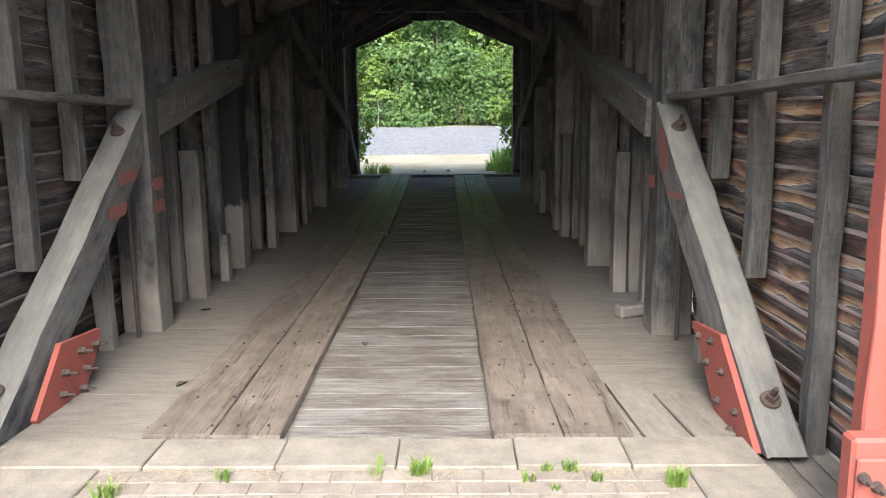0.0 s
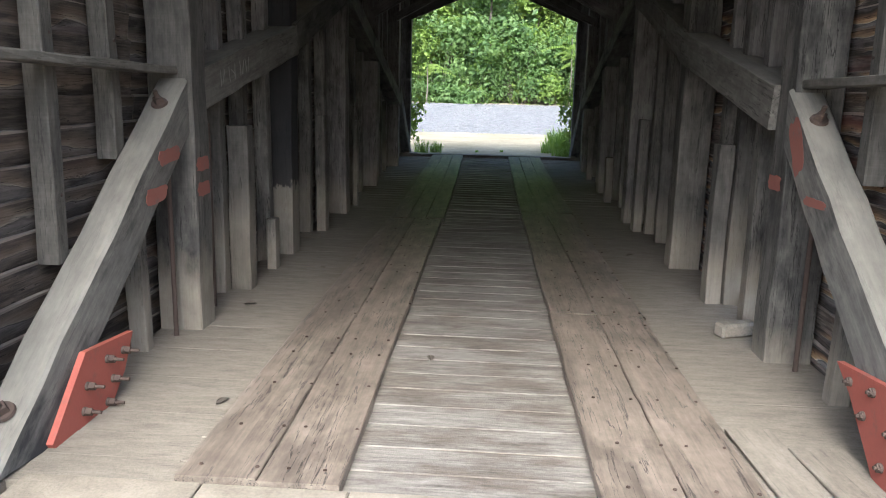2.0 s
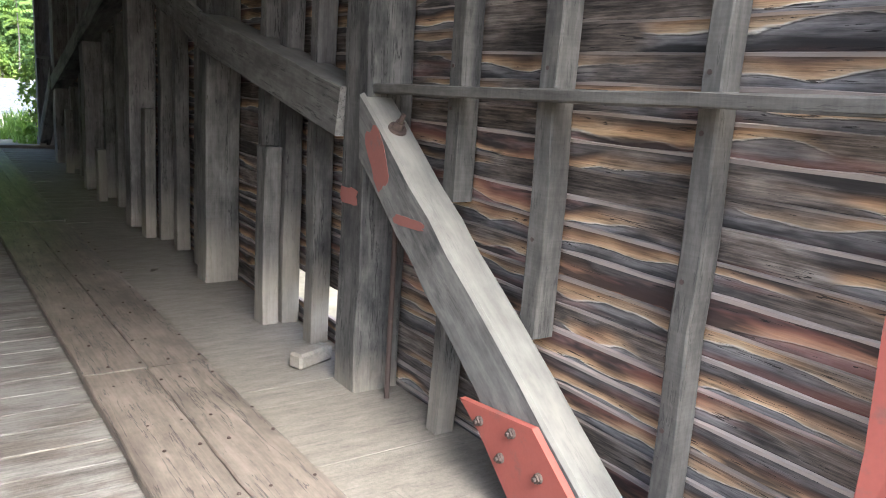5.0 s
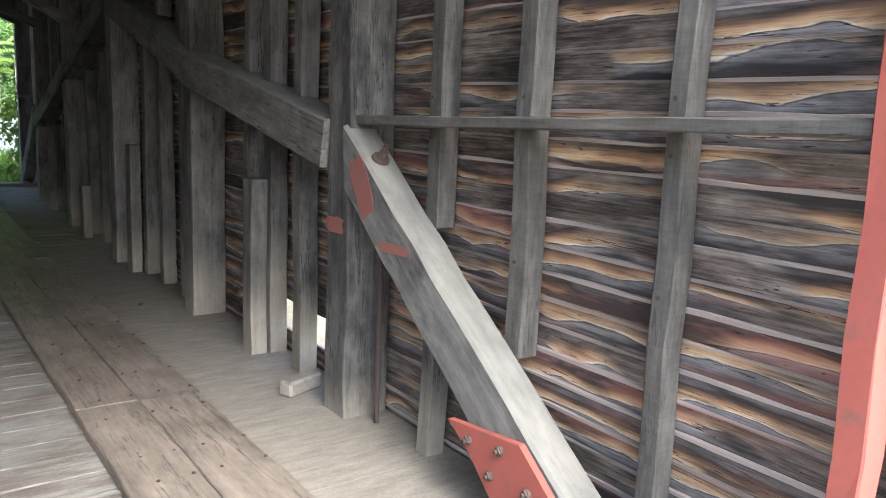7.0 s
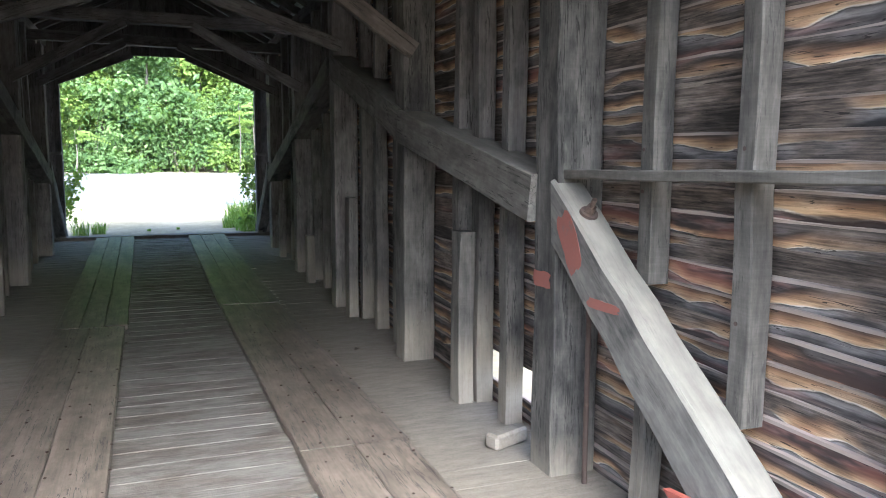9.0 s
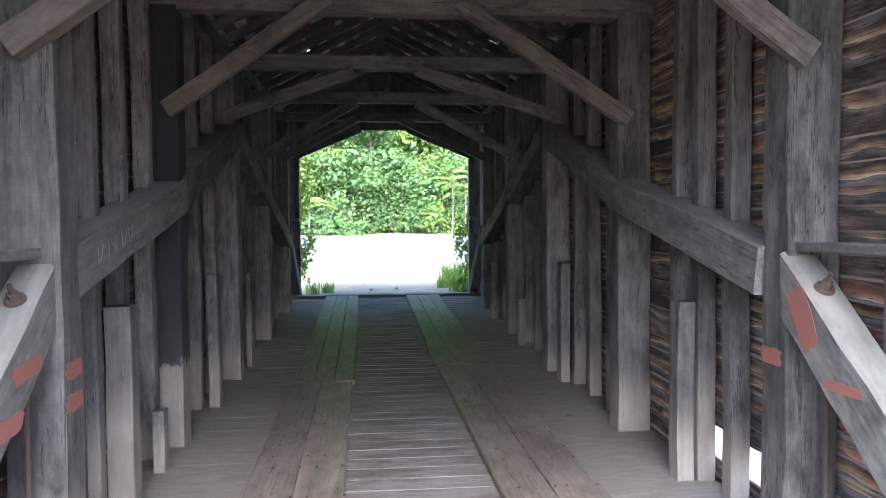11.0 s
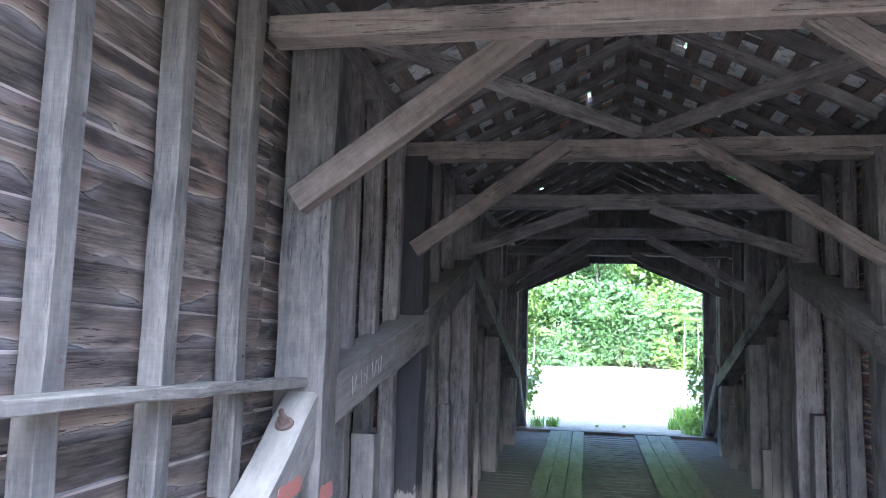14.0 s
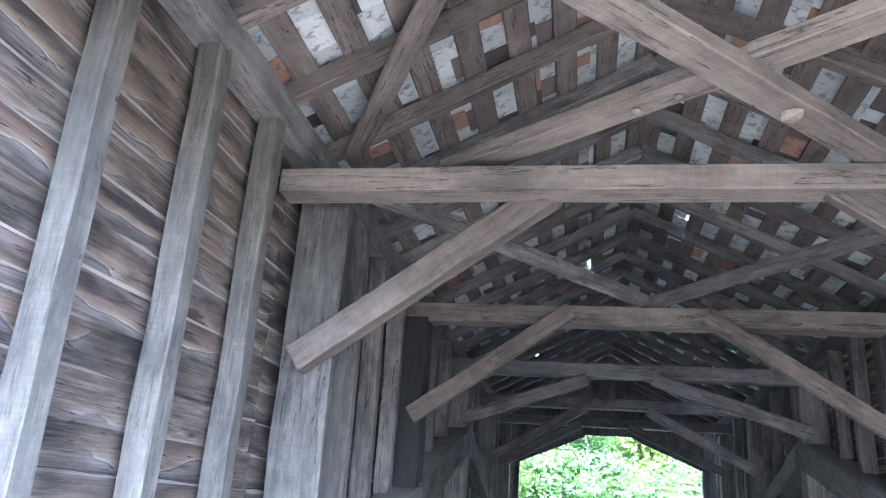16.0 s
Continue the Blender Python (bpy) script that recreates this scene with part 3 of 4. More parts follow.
for k in range(5):
    ya = POST_Y[k]
    for side in (1, -1):
        offs = ((0.74, 1.2, 1.54) if side > 0 else (0.98, 1.52, 2.1)) if k == 0 else (0.6, 1.15, 1.75) if k < 4 else (0.5, 1.05, 1.5)
        for n, o in enumerate(offs):
            y = ya + o + (0 if k == 0 else rng.uniform(-0.06, 0.06))
            bt = brace_top(y, side)
            if bt < 0.4:
                continue
            stud(side, y, deck_z(y) - 0.005, bt - 0.25, 1.80, 0.11, 0.12)
            stud(side, y + 0.01, bt - 0.02, 3.46, 1.80, 0.1, 0.12, DARK_TIMBER, "dark wall stud standing on the slanting truss beam")
stud(-1, 6.12, deck_z(6.1), 1.33, 1.80, 0.09, 0.12)

# nail heads on the studs beside the entrance
nail_at = [(1, 4.84, (1.46, 1.64, 2.4)), (1, 4.235, (1.0, 1.46, 1.64, 2.4)), (1, 3.55, (0.5, 1.0, 1.46, 1.64)), (-1, 4.99, (1.3, 1.66, 2.4, 2.9)), (-1, 4.41, (0.95, 1.66, 2.4, 2.9)), (-1, 3.83, (1.66, 2.4, 2.9))]
for side, y, zs in nail_at:
    host = [o for o in bpy.data.objects if o.name.startswith("wall_stud") and o.matrix_basis.translation.x * side > 0 and abs(o.matrix_basis.translation.y - y) < 0.03][0]
    for z in zs:
        piece("nail", nail_me, RUST, host, "rusty nail head", Matrix.Translation((side * (host.matrix_basis.translation.x * side - 0.049), y + 0.015, z)) @ Matrix.Rotation(radians(90), 4, "Y"))

# short scabs nailed to studs
for side, y, x0, d, w, h in ((1, 6.69, 1.68, 0.11, 0.15, 1.15), (-1, 6.57, 1.65, 0.15, 0.15, 1.2), (-1, 7.24, 1.66, 0.08, 0.11, 0.42), (1, 9.75, 1.68, 0.1, 0.16, 1.24), (-1, 9.1, 1.66, 0.1, 0.14, 1.22), (1, 11.9, 1.66, 0.1, 0.14, 0.62), (-1, 10.95, 1.66, 0.06, 0.1, 1.1), (1, 14.2, 1.66, 0.1, 0.12, 0.9)):
    timber_thing("stud_scab", (side * (x0 + d / 2), y, deck_z(y)), (side * (x0 + d / 2) + rng.uniform(-0.01, 0.01), y, deck_z(y) + h), d, w, GREY_TIMBER, "short grey board nailed against a wall stud", "board", "stud scabs", (0, 1, 0), 0.005)

# rails across the first bay's studs
timber_thing("wall_rail", (1.775, 5.39, 1.525), (1.775, 2.90, 1.565), 0.13, 0.045, STUD_TIMBER, "thin weathered rail across the wall studs", "rail", "wall rails", wear=0.006)
timber_thing("wall_rail", (-1.775, 5.55, 1.527), (-1.775, 3.0, 1.565), 0.13, 0.045, STUD_TIMBER, "thin weathered rail across the wall studs", "rail", "wall rails", wear=0.006)


# ---- truss ----
def post(side, k):
    y = POST_Y[k] + (0.14 if (side, k) == (-1, 0) else 0.0)
    xin = {(1, 0): 1.67, (-1, 0): 1.63}.get((side, k), 1.675)
    wide = 0.25 if k != 2 else 0.24
    x = side * (xin + 0.13)
    mat = TARRED_TIMBER if (side, k) == (-1, 1) else STAINED_TIMBER if k == 0 else GREY_TIMBER if k == 1 else DARK_TIMBER
    root = thing("truss_post", (x, y, 0), "squared grey truss post standing on the deck", "post", "truss posts")
    part("shaft", beam_mesh(3.25 - deck_z(y), 0.26, 0.22, 0.006, seed=rng.random()), mat, root, "", axis((x, y, deck_z(y)), (x + rng.uniform(-0.012, 0.012), y, 3.25), (0, 1, 0))[0])
    return root


posts = {}
for k in range(5):
    for side in (1, -1):
        posts[side, k] = post(side, k)


def bolt(parent, name, m, r=0.03, washer=0.055, h=0.05):
    return part(name, bolt_bm(r, washer, h), RUST, parent, "rusty bolt with a washer", m)


def dust_top(ob):
    """The upper face of a slanting timber carries pale dust."""
    ob.data.materials.append(DUSTY_TIMBER)
    for p in ob.data.polygons:
        if p.normal.z > 0.6:
            p.material_index = 1


def simple_brace(side, dy, near=True):
    def fy(v):
        return v + dy if near else MIRROR - v - dy
    xm = side * 1.736
    root = thing("end_brace", (xm, fy(3.4), 0), "pale grey slanting end brace with red painted bands" if near else "grey weathered slanting end brace at the far end", "brace", "end braces")
    # profile in local x (along) and z: the foot cut level, the head cut upright
    a = math.atan2(1.42, 1.93)
    c, s_ = math.cos(a), math.sin(a)
    lift = 0.0 if near else 0.12
    pts = [(5.36, 1.50), (5.36, 1.18), (3.80, -0.02), (3.41, 0.035)]
    if not near:
        pts = [(5.36, 1.38), (5.36, 1.12), (3.72, -0.02), (3.43, 0.03)]
    loc = []
    for v, z in pts:
        dv, dz = v - 4.3, z - 0.75
        loc.append((dv * c + dz * s_, -dv * s_ + dz * c))
    bm = bmesh.new()
    n = 12
    rows = []
    r = random.Random(side * 5 + 9)
    for i in range(n + 1):
        f = i / n
        tx, tz = loc[3][0] + (loc[0][0] - loc[3][0]) * f, loc[3][1] + (loc[0][1] - loc[3][1]) * f
        bx, bz = loc[2][0] + (loc[1][0] - loc[2][0]) * f, loc[2][1] + (loc[1][1] - loc[2][1]) * f
        b = 0.014
        jy, jz = r.uniform(-0.005, 0.005), r.uniform(-0.005, 0.005)
        w = 0.086
        ring = [(bx, -w + b, bz), (bx, w - b, bz), (bx, w, bz + b), (tx, w, tz - b), (tx, w - b, tz), (tx, -w + b, tz), (tx, -w, tz - b), (bx, -w, bz + b)]
        rows.append([bm.verts.new((q[0], q[1] + jy, q[2] + jz)) for q in ring])
    for p, q in zip(rows, rows[1:]):
        for k in range(8):
            bm.faces.new((p[k], p[(k + 1) % 8], q[(k + 1) % 8], q[k]))
    bm.faces.new(rows[0][::-1])
    bm.faces.new(rows[-1])
    bmesh.ops.recalc_face_normals(bm, faces=bm.faces)
    yaw = 90 if near else -90
    mm = Matrix.Translation((xm, fy(4.3), 0.75 + lift)) @ Matrix.Rotation(radians(yaw), 4, "Z") @ Matrix.Rotation(-a, 4, "Y")
    body = part("timber", bm, BRACE_TIMBER, root, "", mm)
    if near:
        dust_top(body)
    return root, fy, a, mm


br, fyr, slope, mr = simple_brace(1, 0.0)
bl, fyl, _, ml = simple_brace(-1, 0.14)
# far braces keep the pale timber, as light from the far opening put in colour
simple_brace(1, 0.0, False)
simple_brace(-1, 0.0, False)


for root, m, side in ((br, mr, 1), (bl, ml, -1)):
    for v, z in ((5.146, 1.343), (3.62, 0.2)):
        a = slope
        dv, dz = v - 4.3, z - 0.75
        lx, lz = dv * math.cos(a) + dz * math.sin(a), -dv * math.sin(a) + dz * math.cos(a)
        bolt(root, "bolt", m @ pose(lx, 0.0, lz), 0.024, 0.046, 0.05)

# red painted bands on the braces and posts; the patches stand in the plane x = const
def band(root, side, x, y, z, w, h, tilt, seed):
    m = Matrix.Translation((side * x, y, z)) @ Matrix.Rotation(radians(90), 4, "Z") @ Matrix.Rotation(radians(90), 4, "X") @ Matrix.Rotation(radians(tilt), 4, "Z")
    part("paint_band", patch_bm(w, h, seed), RED_MARK, root, "faded red paint", m)


band(br, 1, 1.648, 5.17, 1.22, 0.15, 0.3, -32, 5)
band(br, 1, 1.648, 4.87, 0.96, 0.26, 0.045, 0, 6)
band(bl, -1, 1.648, 5.18, 1.07, 0.28, 0.085, 6, 7)
band(bl, -1, 1.648, 5.0, 0.88, 0.26, 0.085, 4, 17)
part("paint_band", patch_bm(0.09, 0.19, 8), RED_MARK, posts[1, 0], "faded red paint", Matrix.Translation((1.664, 5.46, 0.99)) @ Matrix.Rotation(radians(-90), 4, "Y"))
for z in (0.84, 0.99):
    part("paint_band", patch_bm(0.09, 0.2, 9), RED_MARK, posts[-1, 0], "faded red paint", Matrix.Translation((-1.624, 5.59, z)) @ Matrix.Rotation(radians(90), 4, "Y"))


def gusset(root, side, poly, x, bolts):
    g = part("gusset_plate", prism_bm(poly, min(side * x, side * (x + 0.03)), max(side * x, side * (x + 0.03))), RED_PAINT, root, "red painted side plate with rusty bolts")
    for yy, zz in bolts:
        part("bolt", bolt_bm(0.015, 0.02, 0.012 if side > 0 else 0.045), RUST, g, "", Matrix.Translation((side * x, yy, zz)) @ Matrix.Rotation(radians(-90 * side), 4, "Y"))


gusset(br, 1, [(4.36, 0.35), (3.93, 0.40), (3.70, 0.22), (3.46, 0.03), (3.52, -0.02), (3.92, -0.02), (4.01, 0.07), (4.22, 0.26)], 1.615, [(4.22, 0.31), (4.03, 0.34), (4.08, 0.22), (3.87, 0.24), (3.9, 0.09), (3.68, 0.12), (3.72, 0.02)])
gusset(bl, -1, [(4.58, 0.27), (4.15, 0.31), (3.86, 0.02), (3.9, -0.03), (4.32, -0.03), (4.48, 0.11)], 1.615, [(4.47, 0.21), (4.32, 0.22), (4.36, 0.11), (4.14, 0.16), (4.1, 0.06), (4.3, 0.02)])


def upper_beam(side, ya, za, yb, zb, h, material, dusty):
    x = side * 1.765
    ob = timber_thing("truss_beam", (x, ya, za), (x, yb, zb), 0.24, h, material, "heavy slanting truss beam climbing towards mid span", "beam", "truss beams", wear=0.006)
    if dusty:
        dust_top(ob)
    return ob


for side in (1, -1):
    upper_beam(side, 5.565 if side > 0 else 5.7, 1.394 if side > 0 else 1.42, 7.92, 1.855, 0.25, GREY_TIMBER, True)
    upper_beam(side, 7.88, 1.86, 10.38, 2.58, 0.25, GREY_TIMBER, True)
    # paler timber on the far beams stands in for light from the far opening
    upper_beam(side, 10.38, 2.58, 15.3, 1.24, 0.22, BRACE_TIMBER, False)

# iron tension rods beside the first posts
for x, y in ((1.80, 5.22), (-1.74, 5.36), (1.82, 5.66), (-1.75, 6.02)):
    bm = bmesh.new()
    bmesh.ops.create_cone(bm, cap_ends=True, segments=10, radius1=0.014, radius2=0.014, depth=1.25, matrix=pose(0, 0, 0.6))
    tagged(part("iron_rod", bm, RUST, None, "", pose(x, y, -0.02)), "thin rusty iron rod beside a truss post", "rod", "iron rods")

# faint chalk strokes on the left truss beam, and a smear of pale paint on a stud
CHALK = paint_material("chalk", (0.19, 0.184, 0.168), (0.11, 0.106, 0.097), 0.9)
beam_l = [o for o in bpy.data.objects if o.name.startswith("truss_beam") and o.matrix_basis.translation.x < 0 and o.matrix_basis.translation.y < 9][0]
for y, tilt in ((6.0, 5), (6.05, -25), (6.16, 12), (6.24, 70), (6.27, 0), (6.38, 8), (6.44, -20), (6.5, 20), (6.56, 0)):
    m = Matrix.Translation((-1.6435, y, 1.40 + 0.19 * (y - 5.52))) @ Matrix.Rotation(radians(90), 4, "Z") @ Matrix.Rotation(radians(90), 4, "X") @ Matrix.Rotation(radians(tilt), 4, "Z")
    part("chalk_stroke", patch_bm(0.008, 0.1, int(y * 50)), CHALK, beam_l, "faint chalk stroke", m)
stud_l = [o for o in bpy.data.objects if o.name.startswith("wall_stud") and o.matrix_basis.translation.x < 0 and abs(o.matrix_basis.translation.y - 4.41) < 0.04][0]
part("paint_smear", patch_bm(0.03, 0.1, 4), CHALK, stud_l, "pale paint smear", Matrix.Translation((-1.846, 4.41, 0.98)) @ Matrix.Rotation(radians(90), 4, "Z") @ Matrix.Rotation(radians(90), 4, "X"))

# dry leaves on the deck
for x, y, a in ((-1.53, 6.1, 20), (-1.12, 4.42, 70), (-1.3, 7.3, 130), (1.42, 8.3, 40), (-0.2, 5.15, 100)):
    bm = bmesh.new()
    ring = [bm.verts.new((0.035 * math.cos(q) * (1.4 if abs(math.cos(q)) > 0.9 else 1.0), 0.022 * math.sin(q), 0.004 + 0.012 * abs(math.sin(q)))) for q in [k * math.pi / 4 for k in range(8)]]
    mid = bm.verts.new((0, 0, 0.003))
    for k in range(8):
        bm.faces.new((ring[k], ring[(k + 1) % 8], mid))
    bmesh.ops.solidify(bm, geom=bm.faces[:], thickness=0.0015)
    tagged(part("dry_leaf", bm, BARK, None, "", pose(x, y, deck_z(y) + 0.001, 0, 0, a)), "small curled brown dry leaf on the deck", "leaf", "dry leaves")

# wooden chock on the deck
chock = part("wooden_block", box_bm(0.1, 0.26, 0.09, 0.015), DECK_TIMBER, None, "", pose(1.66, 5.83, 0.025, 0, 0, -68))
tagged(chock, "small grey wooden block lying beside the post", "block")

# ---- roof frame ----
for side in (1, -1):
    timber_thing("wall_plate", (side * 1.91, Y0 - 0.1, 3.53), (side * 1.91, Y1 + 0.1, 3.53), 0.18, 0.16, DARK_TIMBER, "dark timber plate along the wall top", "plate", "wall plates")

# each knee: the height of its foot, its head's distance from the axis and height
KNEES = {(0, -1): (2.40, 0.60, 3.235), (0, 1): (2.39, 0.60, 3.235), (1, -1): (2.475, 0.555, 3.31), (1, 1): (2.41, 0.43, 3.29), (2, -1): (2.76, 0.42, 3.22), (2, 1): (2.76, 0.25, 3.24), (3, -1): (2.52, 0.44, 3.27), (3, 1): (2.53, 0.37, 3.25), (4, -1): (2.68, 0.51, 3.33), (4, 1): (2.66, 0.26, 3.32)}
for k, y in enumerate(POST_Y):
    yt = y - 0.02 if k else y - 0.16
    timber_thing("tie_beam", (-2.0 if k else -1.9, yt, tie_z(k, -2.0)), (2.0, yt, tie_z(k, 2.0)), 0.16, 0.15 if k else 0.12, BROWN_TIMBER if k < 2 else DARK_TIMBER, "dark tie beam spanning from wall to wall", "beam", "tie beams")
    for side in (1, -1):
        zf, xh, zh = KNEES[k, side]
        yk = y - 0.145 if k else y - 0.155 if side > 0 else y - 0.02
        if (k, side) == (0, -1):
            zf, zh = zf + 0.025, zh + 0.04
        timber_thing("knee_brace", (side * (1.745 if k or side > 0 else 1.79), yk, zf), (side * xh, yk, zh), 0.07 if k or side > 0 else 0.12, 0.13, BROWN_TIMBER if k < 2 else DARK_TIMBER, "brown knee brace from post to tie beam", "brace", "knee braces")

# flat cross braces above the ties
for p, q in (((-1.12, 5.45, 3.415), (1.75, 3.45, 3.415)), ((1.0, 5.45, 3.345), (-1.4, 3.08, 3.345))):
    timber_thing("cross_brace", p, q, 0.14, 0.07, BROWN_TIMBER, "flat brown cross brace above the tie beams", "brace", "cross braces")
for p, q in (((-1.72, 5.5, 3.40), (0.12, 7.95, 3.40)), ((1.72, 5.5, 3.39), (0.0, 7.85, 3.39))):
    timber_thing("cross_brace", p, q, 0.12, 0.07, DARK_TIMBER, "dark cross brace above the tie beams", "brace", "cross braces")


for x, y, z, w in ((0.32, 4.78, 3.30, 0.045), (-0.25, 4.84, 3.372, 0.022), (-0.1, 4.74, 3.372, 0.018)):
    bm = bmesh.new()
    bmesh.ops.create_icosphere(bm, subdivisions=2, radius=w)
    for v in bm.verts:
        v.co *= 1 + 0.3 * noise.noise(v.co * 40)
        v.co.z *= 0.5
    tagged(part("wasp_nest", bm, SLAB, None, "", pose(x, y, z)), "small tan mud nest under a cross brace", "nest", "mud nests")


def roof_z(x):
    return RIDGE_Z - PITCH * abs(x - RIDGE_X)


y = Y0 - 0.2
while y < Y1 + 0.25:
    for side in (1, -1):
        xe = side * 2.25
        timber_thing("rafter", (xe, y, roof_z(xe) - 0.05), (RIDGE_X, y, RIDGE_Z - 0.05), 0.075, 0.1, DARK_TIMBER if y > 6 else BROWN_TIMBER, "dark sawn rafter under the shingle roof", "rafter", "rafters", wear=0.008)
    y += 0.62
cosp = 1 / math.sqrt(1 + PITCH * PITCH)
for side in (1, -1):
    d = 0.06
    while d < 2.5:
        x = RIDGE_X + side * d * cosp
        z = roof_z(x) + 0.018
        ob = timber_thing("roof_batten", (x, Y0 - 0.3, z), (x, Y1 + 0.3, z), 0.135, 0.03, BROWN_TIMBER, "dark roof batten under the shingles", "batten", "roof battens", (side * PITCH, 0, 1))
        d += 0.27

# slanting wind brace nailed under the left rafters
timber_thing("wind_brace", (-1.70, 5.68, 3.635), (-0.62, 4.02, 4.175), 0.14, 0.03, BROWN_TIMBER, "dark slanting board nailed under the rafters", "brace", "wind braces", (-PITCH, 0, 1))

# ---- portals ----
def portal(y, sgn, header_mat, jamb_mat, label):
    """An end frame: jamb boards and a gable of upright boards over a low arch."""
    root = tagged(new_empty("portal" if sgn < 0 else "portal_far", (0, y, 0)), label, "portal", kind="structure")
    for side in (1, -1):
        if sgn < 0:
            beam("jamb", (side * 1.74, y + 0.05, -0.1), (side * 1.735, y + 0.05, 3.4), 0.1, 0.08, jamb_mat, root, "", (0, 1, 0), 0.006)
            beam("jamb_board", (side * 1.96, y - 0.09, -0.1), (side * 1.95, y - 0.09, 3.6), 0.28, 0.025, jamb_mat, root, "", (0, 1, 0), 0.004)
        else:
            beam("jamb", (side * 1.70, y, -0.1), (side * 1.70, y, 2.9), 0.1, 0.16, jamb_mat, root, "", (0, 1, 0), 0.006)
            beam("jamb_board", (side * 1.86, y + 0.06, -0.1), (side * 1.86, y + 0.06, 3.6), 0.3, 0.025, jamb_mat, root, "", (0, 1, 0), 0.004)
    n = 30
    for k in range(n):
        x = -2.3 + 4.6 * (k + 0.5) / n
        if sgn > 0:
            low = 2.87 if abs(x) > 1.66 else min(3.36, 2.87 + (1.66 - abs(x)) * 0.40)
            if abs(x) > 1.72:
                low = 0.0 if abs(x) > 1.86 else 2.87
        else:
            low = 3.3 if abs(x) < 1.9 else 0.0
        top = roof_z(x) + 0.02
        off = sgn * (0.07 + 0.025 * (k % 2))
        beam("board", (x, y + off, low), (x, y + off, top), 4.6 / n + 0.02, 0.022, header_mat, root, "", (0, 1, 0), 0.002)
    return root


near_portal = portal(Y0, -1, RED_PAINT, RED_PAINT, "red painted end of the covered bridge")
far_portal = portal(Y1, 1, DARK_TIMBER, DARK_TIMBER, "dark boarded far end of the bridge with an arched head")
for side in (1, -1):
    beam("header_brace", (side * 1.68, Y1 - 0.06, 2.85), (side * 0.45, Y1 - 0.06, 3.36), 0.05, 0.12, DARK_TIMBER, far_portal)
timber_thing("end_sill", (-1.95, Y1 - 0.03, 0.105), (1.95, Y1 - 0.03, 0.105), 0.26, 0.09, DECK_TIMBER, "worn plank sill at the far end of the deck", "sill")

for side in (1, -1):
    timber_thing("bracket", (side * 1.64, 16.72, 1.63), (side * 1.82, 16.72, 1.62), 0.08, 0.05, DUSTY_TIMBER, "small pale wooden bracket on the far jamb", "bracket", "brackets")

# red guard at the foot of the near jamb
guard = thing("jamb_guard", (1.73, 2.79, 0), "red painted timber guard at the foot of the jamb", "guard")
part("block", box_bm(0.24, 0.08, 0.54, 0.012), RED_PAINT, guard, "", pose(1.735, 2.765, 0.15))
part("face_plate", box_bm(0.10, 0.02, 0.34, 0.006), RED_PAINT, guard, "", pose(1.675, 2.717, 0.19))
for x, z in ((1.645, 0.30), (1.69, 0.27), (1.645, 0.1)):
    part("bolt", bolt_bm(0.014, 0.02, 0.028), RUST, guard, "rusty bolt", Matrix.Translation((x, 2.707, z)) @ Matrix.Rotation(radians(90), 4, "X"))
sill = thing("side_sill", (1.82, 3.2, 0), "grey plank sill at the foot of the brace", "sill")
for k in range(3):
    beam("plank", (1.71 + 0.11 * k, 2.7, -0.03), (1.71 + 0.11 * k, 3.66, -0.03), 0.105, 0.05, DECK_TIMBER, sill)
beam("edge_strip", (1.64, 2.7, -0.035), (1.64, 3.5, -0.035), 0.02, 0.08, RED_PAINT, sill, "red painted edge strip")
sill_l = thing("side_sill", (-1.82, 3.4, 0), "grey plank sill at the foot of the brace", "sill")
for k in range(3):
    beam("plank", (-1.71 - 0.11 * k, 2.7, -0.03), (-1.71 - 0.11 * k, 3.8, -0.03), 0.105, 0.05, DECK_TIMBER, sill_l)

# ---- approach: kerb slabs and pavers ----
pavement = tagged(new_empty("pavement", (0, 2.4, -0.05)), "sandy block paving before the bridge", "pavement", kind="structure")
kerb = tagged(new_empty("kerb", (0, 3.53, 0)), "row of pale stone slabs along the deck edge", "kerb", kind="structure")
xs = [-1.56, -0.90, -0.36, 0.13, 0.62, 1.08, 1.62]
for a, b in zip(xs, xs[1:]):
    part("slab", box_bm(b - a - 0.004, 0.27, 0.1, 0.006), SLAB, kerb, "", pose((a + b) / 2, 3.47 + rng.uniform(-0.006, 0.006), -0.008 + rng.uniform(-0.003, 0.003), 0, 0, rng.uniform(-0.3, 0.3)))
for side in (1, -1):
    for k in range(4):
        part("slab", box_bm(0.33 if side > 0 else 0.52, 0.625, 0.1, 0.006), SLAB, kerb, "", pose(1.465 if side > 0 else -1.33, 3.02 - 0.63 * k, -0.012, 0, 0, rng.uniform(-0.5, 0.5)))
paver_me = []
for k in range(4):
    bm = box_bm(0.2 - 0.004, 0.1 - 0.004, 0.06, 0.004)
    me = bpy.data.meshes.new("paver")
    bm.to_mesh(me)
    bm.free()
    paver_me.append(me)
row = 0
y = 3.28
while y > -0.6:
    x = -1.12 + (0.1 if row % 2 else 0)
    while x < 1.12:
        if y > 1.5 and abs(x) < 1.2:
            piece("paver", paver_me[rng.randrange(4)], PAVER, pavement, "", pose(x + 0.1, y, -0.002 + rng.uniform(-0.004, 0.002), rng.uniform(-0.6, 0.6), rng.uniform(-0.6, 0.6), rng.uniform(-0.8, 0.8)))
        x += 0.2
    y -= 0.1
    row += 1
bed = part("sand_bed", box_bm(2.4, 6.0, 0.05, 0), PAVER, pavement, "sand between the pavers", pose(0.12, 0.33, -0.0035))


